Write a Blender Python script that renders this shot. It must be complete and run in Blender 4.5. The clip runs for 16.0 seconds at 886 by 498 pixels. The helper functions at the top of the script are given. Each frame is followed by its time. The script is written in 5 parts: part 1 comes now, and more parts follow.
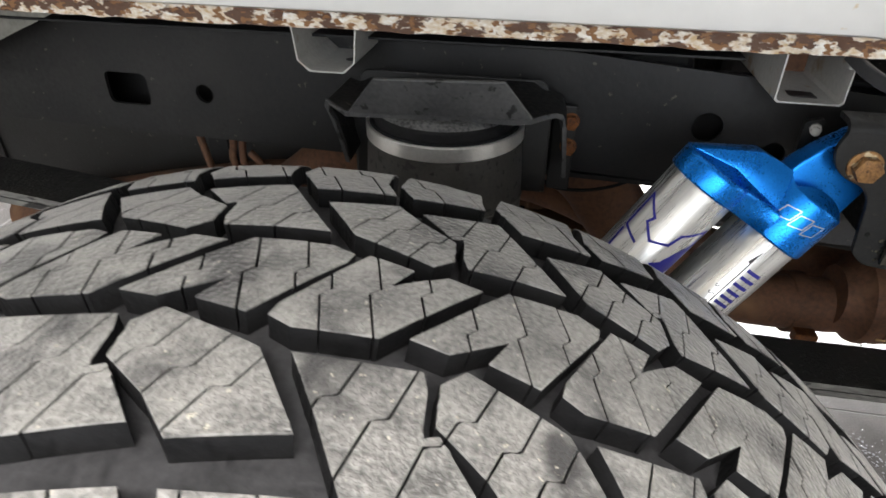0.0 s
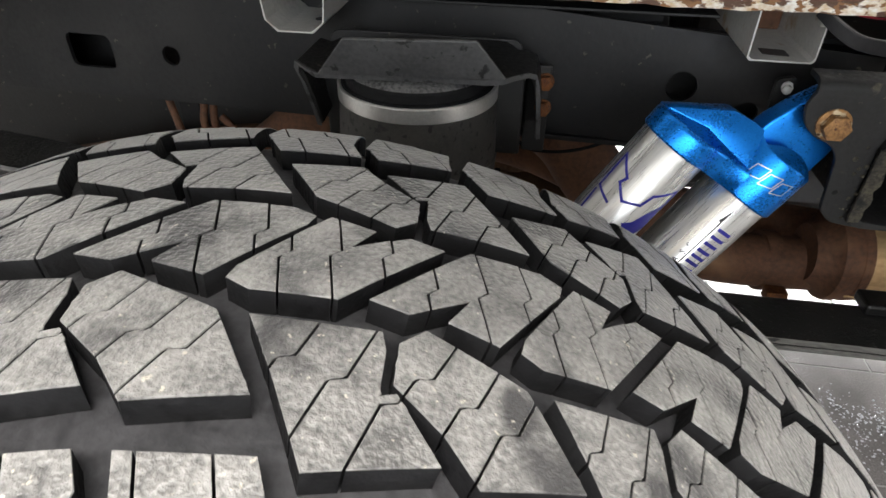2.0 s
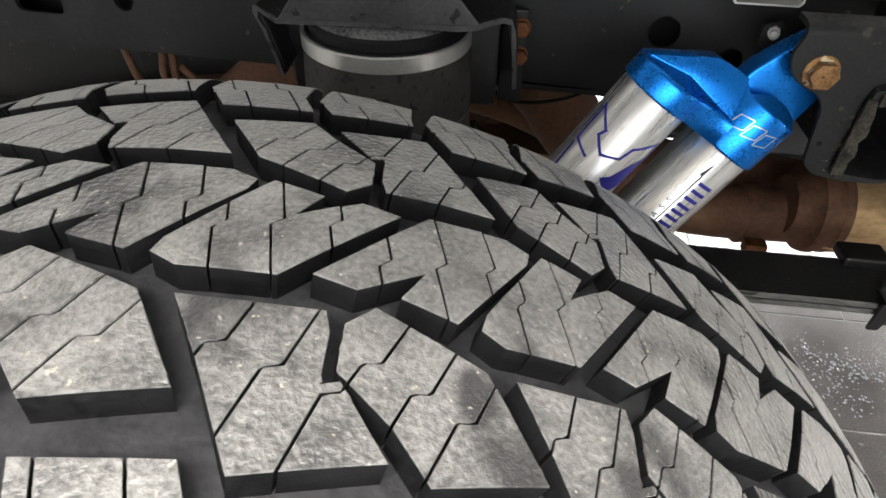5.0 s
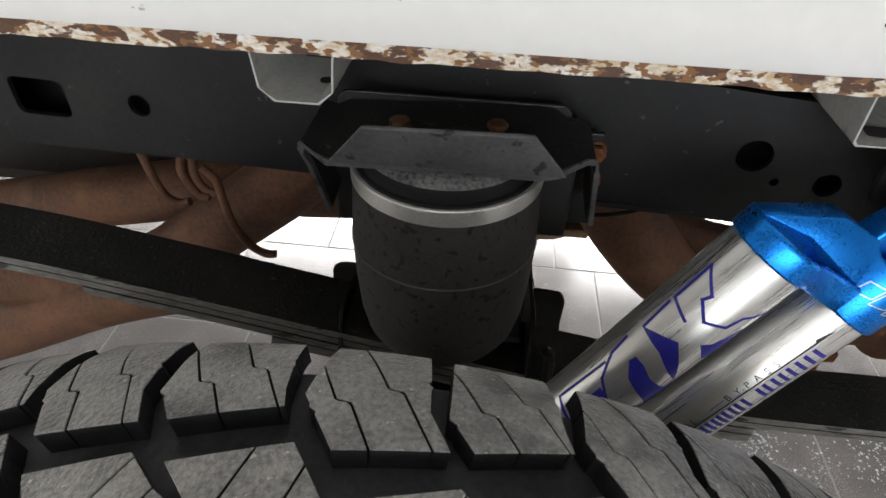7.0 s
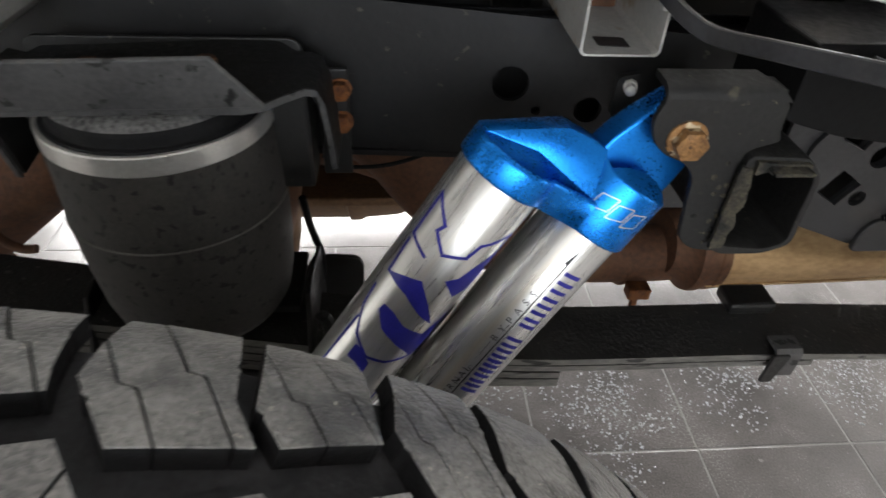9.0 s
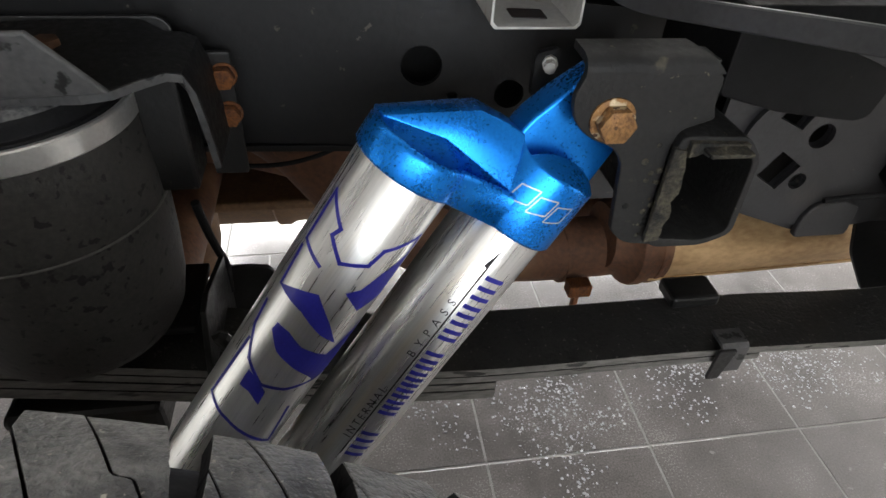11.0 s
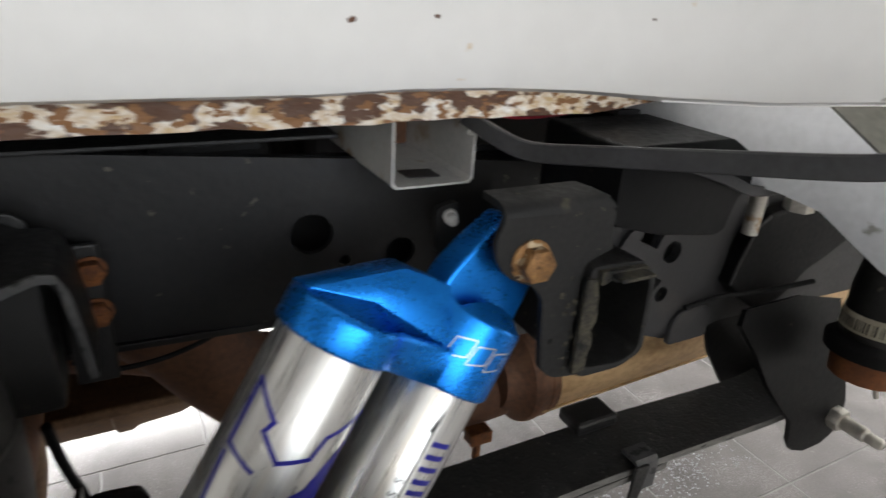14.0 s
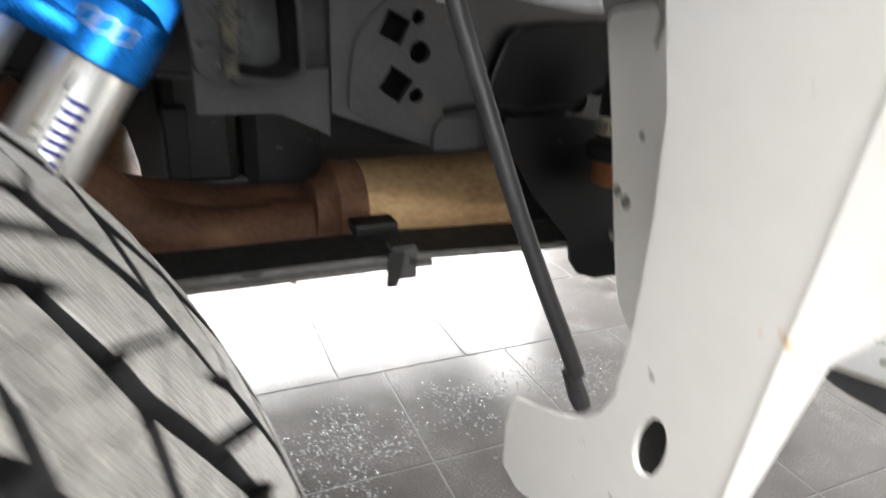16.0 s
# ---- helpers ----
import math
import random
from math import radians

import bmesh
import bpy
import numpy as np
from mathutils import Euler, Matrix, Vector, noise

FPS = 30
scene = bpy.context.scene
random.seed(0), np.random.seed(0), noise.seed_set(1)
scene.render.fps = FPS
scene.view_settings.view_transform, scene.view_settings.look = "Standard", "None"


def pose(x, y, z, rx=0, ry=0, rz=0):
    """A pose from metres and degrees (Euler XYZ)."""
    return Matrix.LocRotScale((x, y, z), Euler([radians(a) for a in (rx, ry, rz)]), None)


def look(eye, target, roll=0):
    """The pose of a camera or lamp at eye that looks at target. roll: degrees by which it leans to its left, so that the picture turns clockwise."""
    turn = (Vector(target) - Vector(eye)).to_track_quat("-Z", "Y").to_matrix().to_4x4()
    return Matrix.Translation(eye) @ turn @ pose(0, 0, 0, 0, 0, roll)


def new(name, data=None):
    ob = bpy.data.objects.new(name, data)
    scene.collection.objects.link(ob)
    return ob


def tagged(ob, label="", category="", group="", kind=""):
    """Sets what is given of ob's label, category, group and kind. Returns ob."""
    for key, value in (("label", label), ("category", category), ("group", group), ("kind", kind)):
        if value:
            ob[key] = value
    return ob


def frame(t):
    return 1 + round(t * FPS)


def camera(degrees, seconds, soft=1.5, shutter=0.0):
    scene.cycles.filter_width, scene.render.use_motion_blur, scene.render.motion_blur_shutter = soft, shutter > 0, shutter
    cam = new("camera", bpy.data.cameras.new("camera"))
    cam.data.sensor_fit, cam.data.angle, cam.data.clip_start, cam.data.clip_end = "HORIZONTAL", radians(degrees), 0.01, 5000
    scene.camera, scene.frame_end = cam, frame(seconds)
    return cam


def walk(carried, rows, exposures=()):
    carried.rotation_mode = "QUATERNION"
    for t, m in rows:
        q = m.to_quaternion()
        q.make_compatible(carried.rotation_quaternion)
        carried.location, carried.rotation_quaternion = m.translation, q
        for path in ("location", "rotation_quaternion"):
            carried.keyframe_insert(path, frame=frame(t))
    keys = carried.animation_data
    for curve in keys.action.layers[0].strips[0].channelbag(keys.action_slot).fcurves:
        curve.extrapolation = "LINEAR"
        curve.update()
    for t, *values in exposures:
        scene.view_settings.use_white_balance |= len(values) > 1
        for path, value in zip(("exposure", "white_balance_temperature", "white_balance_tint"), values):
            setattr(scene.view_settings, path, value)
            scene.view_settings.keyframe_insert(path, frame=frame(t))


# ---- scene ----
cam = camera(71.9, 16.0, shutter=0.5)
PATH = [
    (0, (0.15, -0.058, 1.01), (-0.137, 1.607, -0.06), 0.8),
    (0.5, (0.137, -0.063, 1.026), (-0.148, 1.602, -0.045), 0.7),
    (1, (0.148, -0.067, 1.014), (-0.115, 1.598, -0.062), 0.7),
    (1.5, (0.163, -0.071, 1.008), (-0.076, 1.56, -0.123), 0.9),
    (2, (0.159, -0.057, 1.008), (-0.063, 1.554, -0.156), 1.1),
    (2.5, (0.149, -0.047, 1.005), (-0.063, 1.552, -0.178), 1.2),
    (3, (0.154, -0.042, 1.005), (-0.041, 1.552, -0.187), 1.6),
    (3.2, (0.155, -0.042, 1.0), (-0.027, 1.55, -0.196), 1.7),
    (5.3, (0.173, -0.03, 0.999), (0.029, 1.49, -0.292), 1.9),
    (5.5, (0.185, -0.02, 1.006), (0.05, 1.501, -0.285), 2.1),
    (6, (0.179, 0.04, 1.023), (0.058, 1.568, -0.262), 2.5),
    (6.5, (0.126, 0.095, 1.056), (0.005, 1.631, -0.22), 2.5),
    (7, (0.081, 0.101, 1.054), (-0.046, 1.638, -0.22), 2.2),
    (7.5, (0.079, 0.109, 1.051), (-0.037, 1.646, -0.223), 2.2),
    (8, (0.125, 0.114, 1.035), (0.025, 1.655, -0.236), 2.4),
    (8.5, (0.201, 0.104, 1.017), (0.19, 1.645, -0.258), 2.6),
    (9, (0.222, 0.119, 0.995), (0.379, 1.656, -0.275), 3.0),
    (9.5, (0.249, 0.135, 0.981), (0.49, 1.664, -0.286), 3.0),
    (12, (0.262, 0.169, 0.958), (0.58, 1.686, -0.306), 3.9),
    (12.5, (0.245, 0.153, 0.98), (0.598, 1.708, -0.227), 3.4),
    (13, (0.166, 0.162, 0.973), (0.68, 1.794, -0.063), 3.5),
    (13.5, (0.162, 0.182, 0.964), (0.906, 1.82, 0.09), 3.7),
    (14, (0.209, 0.198, 0.95), (1.084, 1.807, 0.147), 3.7),
    (14.5, (0.254, 0.183, 0.944), (1.223, 1.744, 0.154), 3.7),
    (15, (0.259, 0.112, 0.94), (1.269, 1.652, 0.159), 4.0),
    (15.5, (0.292, -0.008, 0.941), (1.113, 1.64, 0.161), 3.9),
    (15.7, (0.344, -0.053, 0.892), (1.126, 1.618, 0.119), 3.4),
    (15.8, (0.376, -0.066, 0.856), (1.136, 1.615, 0.083), 3.2),
    (15.9, (0.401, -0.071, 0.814), (1.156, 1.614, 0.045), 3.2),
    (16, (0.422, -0.072, 0.774), (1.175, 1.619, 0.017), 2.9),
]
EXPOSURES = [(0, 0.68), (3.0, 0.78), (5.5, 0.74), (6.5, 0.8), (8.0, 0.66), (8.5, 0.73), (9.5, 0.9), (12.0, 0.88), (12.5, 0.7), (13.5, 0.75), (14.5, 0.38), (15.0, 0.5), (15.5, 0.78), (15.8, 0.92), (16.0, 0.92)]
walk(cam, [(t, look(eye, target, roll)) for t, eye, target, roll in PATH], EXPOSURES)

# ---- light and room ----
world = bpy.data.worlds.new("sky")
world.use_nodes = True
scene.world = world
wn = world.node_tree.nodes
sky = wn.new("ShaderNodeTexSky")
sky.sky_type, sky.sun_disc = "NISHITA", False
sky.sun_elevation, sky.sun_rotation = radians(40), radians(0)
world.node_tree.links.new(sky.outputs["Color"], wn["Background"].inputs["Color"])
wn["Background"].inputs["Strength"].default_value = 0.1


def area_lamp(name, size_x, size_y, power, m, colour=(1.0, 0.955, 0.9)):
    data = bpy.data.lights.new(name, "AREA")
    data.shape, data.size, data.size_y, data.energy, data.color = "RECTANGLE", size_x, size_y, power, colour
    ob = new(name, data)
    ob.matrix_world = m
    return ob


area_lamp("ceiling_lamp", 2.4, 0.9, 140, pose(0.25, -1.2, 2.95))
area_lamp("ceiling_lamp", 2.4, 0.5, 6, pose(2.4, -0.8, 2.95))
area_lamp("front_window_light", 3.6, 1.7, 68, pose(0.3, -3.5, 1.55, 90, 0, 0), (0.985, 0.99, 1.0))
area_lamp("rear_window_light", 4.2, 1.5, 310, pose(0.4, 3.12, 1.0, -90, 0, 0), (1.0, 0.985, 0.97))

# ---- materials ----


def material(name, colours, rough=(0.5, 0.7), metal=0.0, scale=20.0, fine=200.0, bump=0.1, spots=None, spot_scale=60.0,
             spot_size=0.62, stretch=(1, 1, 1), patches=None, patch_scale=8.0, patch_size=0.55, coat=0.0, edge=0.05, axes=None, gloss=0.5):
    """A surface with broad and fine variation between two colours, small spots and larger patches of another colour."""
    m = bpy.data.materials.new(name)
    m.use_nodes = True
    nt = m.node_tree
    n, link = nt.nodes, nt.links.new
    bsdf = n["Principled BSDF"]
    geo = n.new("ShaderNodeNewGeometry")
    mapping = n.new("ShaderNodeMapping")
    mapping.inputs["Scale"].default_value = stretch
    if axes:
        turned = n.new("ShaderNodeCombineXYZ")
        for k, axis in enumerate(axes):
            dot = n.new("ShaderNodeVectorMath")
            dot.operation = "DOT_PRODUCT"
            dot.inputs[1].default_value = axis
            link(geo.outputs["Position"], dot.inputs[0])
            link(dot.outputs["Value"], turned.inputs[k])
        link(turned.outputs["Vector"], mapping.inputs["Vector"])
    else:
        link(geo.outputs["Position"], mapping.inputs["Vector"])

    def noise_at(s, detail=4.0):
        t = n.new("ShaderNodeTexNoise")
        t.inputs["Scale"].default_value, t.inputs["Detail"].default_value = s, detail
        link(mapping.outputs["Vector"], t.inputs["Vector"])
        return t.outputs["Fac"]

    def ramp(fac, lo, hi, a, b):
        r = n.new("ShaderNodeMapRange")
        r.inputs["From Min"].default_value, r.inputs["From Max"].default_value = lo, hi
        r.inputs["To Min"].default_value, r.inputs["To Max"].default_value = a, b
        link(fac, r.inputs["Value"])
        return r.outputs["Result"]

    def mix(fac, a, b):
        x = n.new("ShaderNodeMix")
        x.data_type = "RGBA"
        link(fac, x.inputs["Factor"])
        for socket, v in ((x.inputs["A"], a), (x.inputs["B"], b)):
            if isinstance(v, tuple):
                socket.default_value = (*v, 1)
            else:
                link(v, socket)
        return x.outputs["Result"]

    broad, small = noise_at(scale), noise_at(fine, 2.0)
    both = n.new("ShaderNodeMath")
    both.operation = "ADD"
    link(broad, both.inputs[0]), link(small, both.inputs[1])
    colour = mix(ramp(both.outputs[0], 0.75, 1.25, 0, 1), *colours)
    roughness = ramp(both.outputs[0], 0.75, 1.25, *rough)
    if patches:
        fac = ramp(noise_at(patch_scale, 8.0), patch_size, patch_size + edge, 0, 1)
        colour = mix(fac, colour, patches)
    if spots:
        fac = ramp(noise_at(spot_scale, 3.0), spot_size, spot_size + 0.04, 0, 1)
        colour = mix(fac, colour, spots)
    link(colour, bsdf.inputs["Base Color"])
    link(roughness, bsdf.inputs["Roughness"])
    bsdf.inputs["Metallic"].default_value = metal
    bsdf.inputs["Coat Weight"].default_value = coat
    bsdf.inputs["Specular IOR Level"].default_value = gloss
    if bump:
        b = n.new("ShaderNodeBump")
        b.inputs["Strength"].default_value, b.inputs["Distance"].default_value = bump, 0.002
        link(both.outputs[0], b.inputs["Height"])
        link(b.outputs["Normal"], bsdf.inputs["Normal"])
    return m


RUBBER = material("tyre_rubber", ((0.005, 0.005, 0.0056), (0.013, 0.013, 0.0142)), (0.6, 0.85), scale=30, fine=300, bump=0.25, gloss=0.2)
GROOVE = material("dusty_groove_rubber", ((0.015, 0.015, 0.0168), (0.042, 0.042, 0.0455)), (0.55, 0.8), scale=40, fine=300, bump=0.25, gloss=0.35)
TREAD = material("dusty_tread", ((0.086, 0.085, 0.083), (0.262, 0.256, 0.245)), (0.34, 0.58), scale=44, fine=420, bump=0.7, gloss=0.6,
                 spots=(0.42, 0.39, 0.33), spot_scale=260, spot_size=0.68, patches=(0.04, 0.039, 0.04), patch_scale=26, patch_size=0.54, edge=0.1)
# Sheen added to brighten the far tread, for reflected light it lacks.
_tread_sheen = TREAD.node_tree.nodes["Principled BSDF"]
_tread_sheen.inputs["Sheen Weight"].default_value, _tread_sheen.inputs["Sheen Roughness"].default_value = 0.4, 0.45
_tread_sheen.inputs["Sheen Tint"].default_value = (0.9, 0.89, 0.86, 1)
FRAME = material("frame_paint", ((0.0042, 0.0042, 0.0046), (0.0085, 0.0085, 0.0092)), (0.42, 0.68), scale=9, fine=160, bump=0.14, gloss=0.42,
                 spots=(0.07, 0.062, 0.05), spot_scale=95, spot_size=0.69, patches=(0.0135, 0.013, 0.013), patch_scale=7, patch_size=0.5, edge=0.2)
# Frame paint darkened in its colour for the shade under the bed.
FRAME_DARK = material("shaded_frame_paint", ((0.0025, 0.0025, 0.0028), (0.0055, 0.0055, 0.006)), (0.38, 0.55), scale=9, fine=160, bump=0.1,
                      spots=(0.04, 0.035, 0.026), spot_scale=70, spot_size=0.73, gloss=0.13)
LEAF = material("gritty_black_steel", ((0.012, 0.012, 0.0118), (0.034, 0.033, 0.0315)), (0.3, 0.6), scale=60, fine=260, bump=0.5,
                spots=(0.1, 0.094, 0.085), spot_scale=190, spot_size=0.65, patches=(0.036, 0.033, 0.028), patch_scale=12, patch_size=0.52, edge=0.2)
# Leaf edges in a much paler colour, for the light along them.
LEAF_EDGE = material("lit_leaf_edge", ((0.08, 0.078, 0.072), (0.21, 0.205, 0.19)), (0.45, 0.7), scale=40, fine=260, bump=0.4,
                     spots=(0.02, 0.019, 0.018), spot_scale=80, spot_size=0.6, stretch=(0.25, 1, 1))
PLATE = material("dusty_grey_plate", ((0.016, 0.016, 0.0175), (0.034, 0.034, 0.0365)), (0.4, 0.62), scale=16, fine=220, bump=0.12,
                 spots=(0.075, 0.068, 0.055), spot_scale=80, spot_size=0.7, patches=(0.045, 0.042, 0.038), patch_scale=11, patch_size=0.6, edge=0.15)
STEEL_BLACK = material("black_steel", ((0.006, 0.006, 0.006), (0.0145, 0.014, 0.0135)), (0.4, 0.65), scale=14, fine=220, bump=0.18,
                       spots=(0.065, 0.056, 0.045), spot_scale=90, spot_size=0.68)
BRACKET_GREY = material("grey_bracket_paint", ((0.043, 0.043, 0.044), (0.08, 0.08, 0.08)), (0.4, 0.6), scale=18, fine=240, bump=0.12,
                        spots=(0.01, 0.01, 0.01), spot_scale=70, spot_size=0.6, patches=(0.11, 0.085, 0.055), patch_scale=28, patch_size=0.68, edge=0.1)
BAG = material("air_bag_rubber", ((0.03, 0.029, 0.0272), (0.062, 0.059, 0.0545)), (0.6, 0.8), scale=25, fine=260, bump=0.2,
               spots=(0.011, 0.011, 0.011), spot_scale=120, spot_size=0.6)
SEAM = material("pale_seam_rubber", ((0.09, 0.088, 0.08), (0.14, 0.137, 0.125)), (0.6, 0.8), scale=60, fine=260, bump=0.1)
BAG_TOP = material("dusty_bead_rubber", ((0.018, 0.018, 0.019), (0.19, 0.19, 0.187)), (0.7, 0.9), scale=30, fine=300, bump=0.3)
BAND = material("crimp_ring_aluminium", ((0.74, 0.73, 0.70), (0.86, 0.85, 0.82)), (0.28, 0.38), metal=0.75, scale=30, fine=400, bump=0.03,
                patches=(0.42, 0.41, 0.38), patch_scale=35, patch_size=0.6, edge=0.2)
SHOCK_AXES = ((0.8305, 0.0622, -0.5535), (0.5446, 0.1184, 0.8303), (0.1172, -0.991, 0.0645))
# Brushed metal; the tan streaks along the axis are painted warm reflections.
TUBE = material("brushed_tube", ((0.66, 0.66, 0.645), (0.8, 0.795, 0.775)), (0.26, 0.35), metal=0.85, scale=130, fine=700, bump=0.02, axes=SHOCK_AXES, stretch=(1, 0.04, 1),
                spots=(0.4, 0.37, 0.32), spot_scale=150, spot_size=0.745, patches=(0.8, 0.68, 0.5), patch_scale=30, patch_size=0.56, edge=0.25)
BLUE = material("blue_anodised", ((0.007, 0.19, 0.7), (0.012, 0.25, 0.84)), (0.25, 0.33), metal=0.82, scale=25, fine=500, bump=0.008,
                spots=(0.012, 0.025, 0.06), spot_scale=170, spot_size=0.735)
LOGO_BLUE = material("blue_print", ((0.02, 0.02, 0.28), (0.03, 0.03, 0.36)), (0.35, 0.45), scale=60, fine=400, bump=0.0)
PRINT_AND_SHADE = material("black_print_and_hole_shade", ((0.02, 0.018, 0.02), (0.035, 0.03, 0.03)), (0.4, 0.5), scale=60, fine=400, bump=0.0)
SILVER_LINE = material("silver_print", ((0.5, 0.52, 0.56), (0.6, 0.62, 0.66)), (0.3, 0.4), metal=0.6, scale=60, fine=400, bump=0.0)
BOLT = material("rusty_bolt", ((0.13, 0.06, 0.022), (0.36, 0.19, 0.07)), (0.45, 0.7), metal=0.45, scale=110, fine=420, bump=0.5,
                patches=(0.5, 0.4, 0.26), patch_scale=95, patch_size=0.58, edge=0.06, spots=(0.07, 0.03, 0.012), spot_scale=160, spot_size=0.62)
RUST = material("rust_scale", ((0.07, 0.022, 0.007), (0.21, 0.075, 0.018)), (0.8, 0.95), scale=120, fine=500, bump=0.6)
ZINC = material("zinc_hardware", ((0.45, 0.43, 0.38), (0.62, 0.6, 0.55)), (0.35, 0.55), metal=0.7, scale=60, fine=400, bump=0.15,
                patches=(0.35, 0.22, 0.1), patch_scale=60, patch_size=0.6, edge=0.1)
WHITE = material("white_body_paint", ((0.755, 0.745, 0.725), (0.785, 0.775, 0.755)), (0.32, 0.45), scale=4, fine=60, bump=0.006,
                 spots=(0.1, 0.07, 0.05), spot_scale=44, spot_size=0.725, coat=0.2, patches=(0.6, 0.4, 0.14), patch_scale=31, patch_size=0.69, edge=0.04)
HEM = material("rusted_white_hem", ((0.52, 0.37, 0.2), (0.8, 0.78, 0.74)), (0.5, 0.8), scale=60, fine=260, bump=0.6,
               patches=(0.095, 0.046, 0.026), patch_scale=58, patch_size=0.5, edge=0.03, spots=(0.22, 0.105, 0.04), spot_scale=150, spot_size=0.545, stretch=(0.6, 1, 1.2))
CHANNEL = material("greyish_white_primer", ((0.4, 0.395, 0.375), (0.52, 0.51, 0.48)), (0.45, 0.65), scale=14, fine=200, bump=0.06,
                   patches=(0.3, 0.2, 0.1), patch_scale=26, patch_size=0.6, edge=0.1)
LINER = material("dirty_grey_liner", ((0.13, 0.127, 0.108), (0.21, 0.206, 0.18)), (0.45, 0.7), scale=7, fine=140, bump=0.1,
                 patches=(0.34, 0.34, 0.32), patch_scale=22, patch_size=0.68, edge=0.06)
STRIP = material("pale_grey_paint", ((0.52, 0.53, 0.55), (0.6, 0.61, 0.63)), (0.4, 0.6), scale=10, fine=160, bump=0.06,
                 patches=(0.26, 0.26, 0.235), patch_scale=13, patch_size=0.6, edge=0.012)
EXHAUST = material("brown_exhaust", ((0.08, 0.038, 0.022), (0.19, 0.092, 0.052)), (0.6, 0.85), metal=0.3, scale=12, fine=150, bump=0.35,
                   patches=(0.24, 0.13, 0.068), patch_scale=14, patch_size=0.56, edge=0.2)
DIFF = material("tan_housing_paint", ((0.15, 0.085, 0.045), (0.27, 0.165, 0.09)), (0.5, 0.75), metal=0.1, scale=10, fine=150, bump=0.2,
                patches=(0.1, 0.05, 0.028), patch_scale=12, patch_size=0.58, edge=0.15)
MUFFLER = material("tan_muffler", ((0.42, 0.26, 0.12), (0.64, 0.44, 0.23)), (0.33, 0.48), metal=0.5, scale=14, fine=160, bump=0.15,
                   patches=(0.3, 0.18, 0.085), patch_scale=18, patch_size=0.62, edge=0.15, stretch=(0.5, 1, 1))
ORANGE = material("orange_foam", ((0.15, 0.052, 0.018), (0.25, 0.09, 0.03)), (0.7, 0.9), scale=40, fine=300, bump=0.2)
LABEL = material("yellowed_label", ((0.42, 0.38, 0.28), (0.55, 0.52, 0.42)), (0.5, 0.7), scale=40, fine=300, bump=0.0)
ROPE = material("frayed_white_tape", ((0.38, 0.33, 0.26), (0.62, 0.57, 0.5)), (0.7, 0.9), scale=60, fine=350, bump=0.6,
                patches=(0.12, 0.09, 0.065), patch_scale=45, patch_size=0.58, edge=0.1)
MUD = material("muddy_black_steel", ((0.006, 0.006, 0.006), (0.0145, 0.014, 0.0135)), (0.5, 0.8), scale=14, fine=220, bump=0.3,
               patches=(0.09, 0.078, 0.055), patch_scale=55, patch_size=0.66, edge=0.12, spots=(0.13, 0.11, 0.075), spot_scale=150, spot_size=0.70, gloss=0.4)
CAKED = material("dried_mud", ((0.018, 0.017, 0.014), (0.075, 0.066, 0.048)), (0.75, 0.95), scale=90, fine=420, bump=0.8,
                 patches=(0.012, 0.012, 0.0115), patch_scale=60, patch_size=0.54, edge=0.1, gloss=0.3)
PLASTIC = material("dark_grey_plastic", ((0.055, 0.057, 0.065), (0.075, 0.078, 0.088)), (0.5, 0.65), scale=12, fine=150, bump=0.05)
RED_WIRE = material("red_wire", ((0.2, 0.01, 0.02), (0.3, 0.015, 0.03)), (0.4, 0.5), scale=40, fine=200, bump=0.0)
ROD = material("black_rod_coating", ((0.018, 0.018, 0.019), (0.034, 0.034, 0.036)), (0.4, 0.55), scale=20, fine=250, bump=0.08)
TILE = material("grey_floor_tile", ((0.08, 0.0745, 0.072), (0.138, 0.129, 0.1245)), (0.21, 0.28), scale=7, fine=300, bump=0.004,
                patches=(0.07, 0.0655, 0.063), patch_scale=6, patch_size=0.55, edge=0.16, spots=(0.19, 0.182, 0.176), spot_scale=42, spot_size=0.7)
GROUT = material("pale_grout", ((0.13, 0.127, 0.12), (0.19, 0.186, 0.178)), (0.7, 0.9), scale=30, fine=200, bump=0.2)
WALL = material("white_wall_paint", ((0.74, 0.74, 0.73), (0.8, 0.8, 0.79)), (0.6, 0.8), scale=3, fine=60, bump=0.03)
# Drops only partly clear; the white base stands in for window glints.
WATER = bpy.data.materials.new("water")
WATER.use_nodes = True
_w = WATER.node_tree.nodes["Principled BSDF"]
_w.inputs["Base Color"].default_value, _w.inputs["Roughness"].default_value = (0.9, 0.92, 0.95, 1), 0.03
_w.inputs["Transmission Weight"].default_value, _w.inputs["IOR"].default_value = 0.72, 1.33

# ---- mesh tools ----


def thing(name, at, label, category, group="", kind=""):
    ob = new(name)
    ob.location = at
    ob.empty_display_size = 0.02
    return tagged(ob, label, category, group, kind)


def origin_of(ob):
    p = Vector((0, 0, 0))
    while ob:
        p += ob.location
        ob = ob.parent
    return p


def part(name, bm, mat, parent=None, label="", smooth=False):
    """Links a bmesh, built in world places, as one mesh object under its parent. mat: one material, or several in slot order."""
    if parent:
        bmesh.ops.translate(bm, verts=bm.verts, vec=-origin_of(parent))
    bmesh.ops.recalc_face_normals(bm, faces=bm.faces)
    me = bpy.data.meshes.new(name)
    bm.to_mesh(me)
    bm.free()
    for m in (mat if isinstance(mat, (list, tuple)) else [mat]):
        me.materials.append(m)
    if smooth:
        me.shade_smooth()
        me.set_sharp_from_angle(angle=radians(38))
    ob = new(name, me)
    ob.parent = parent
    if label:
        ob["label"] = label
    return ob


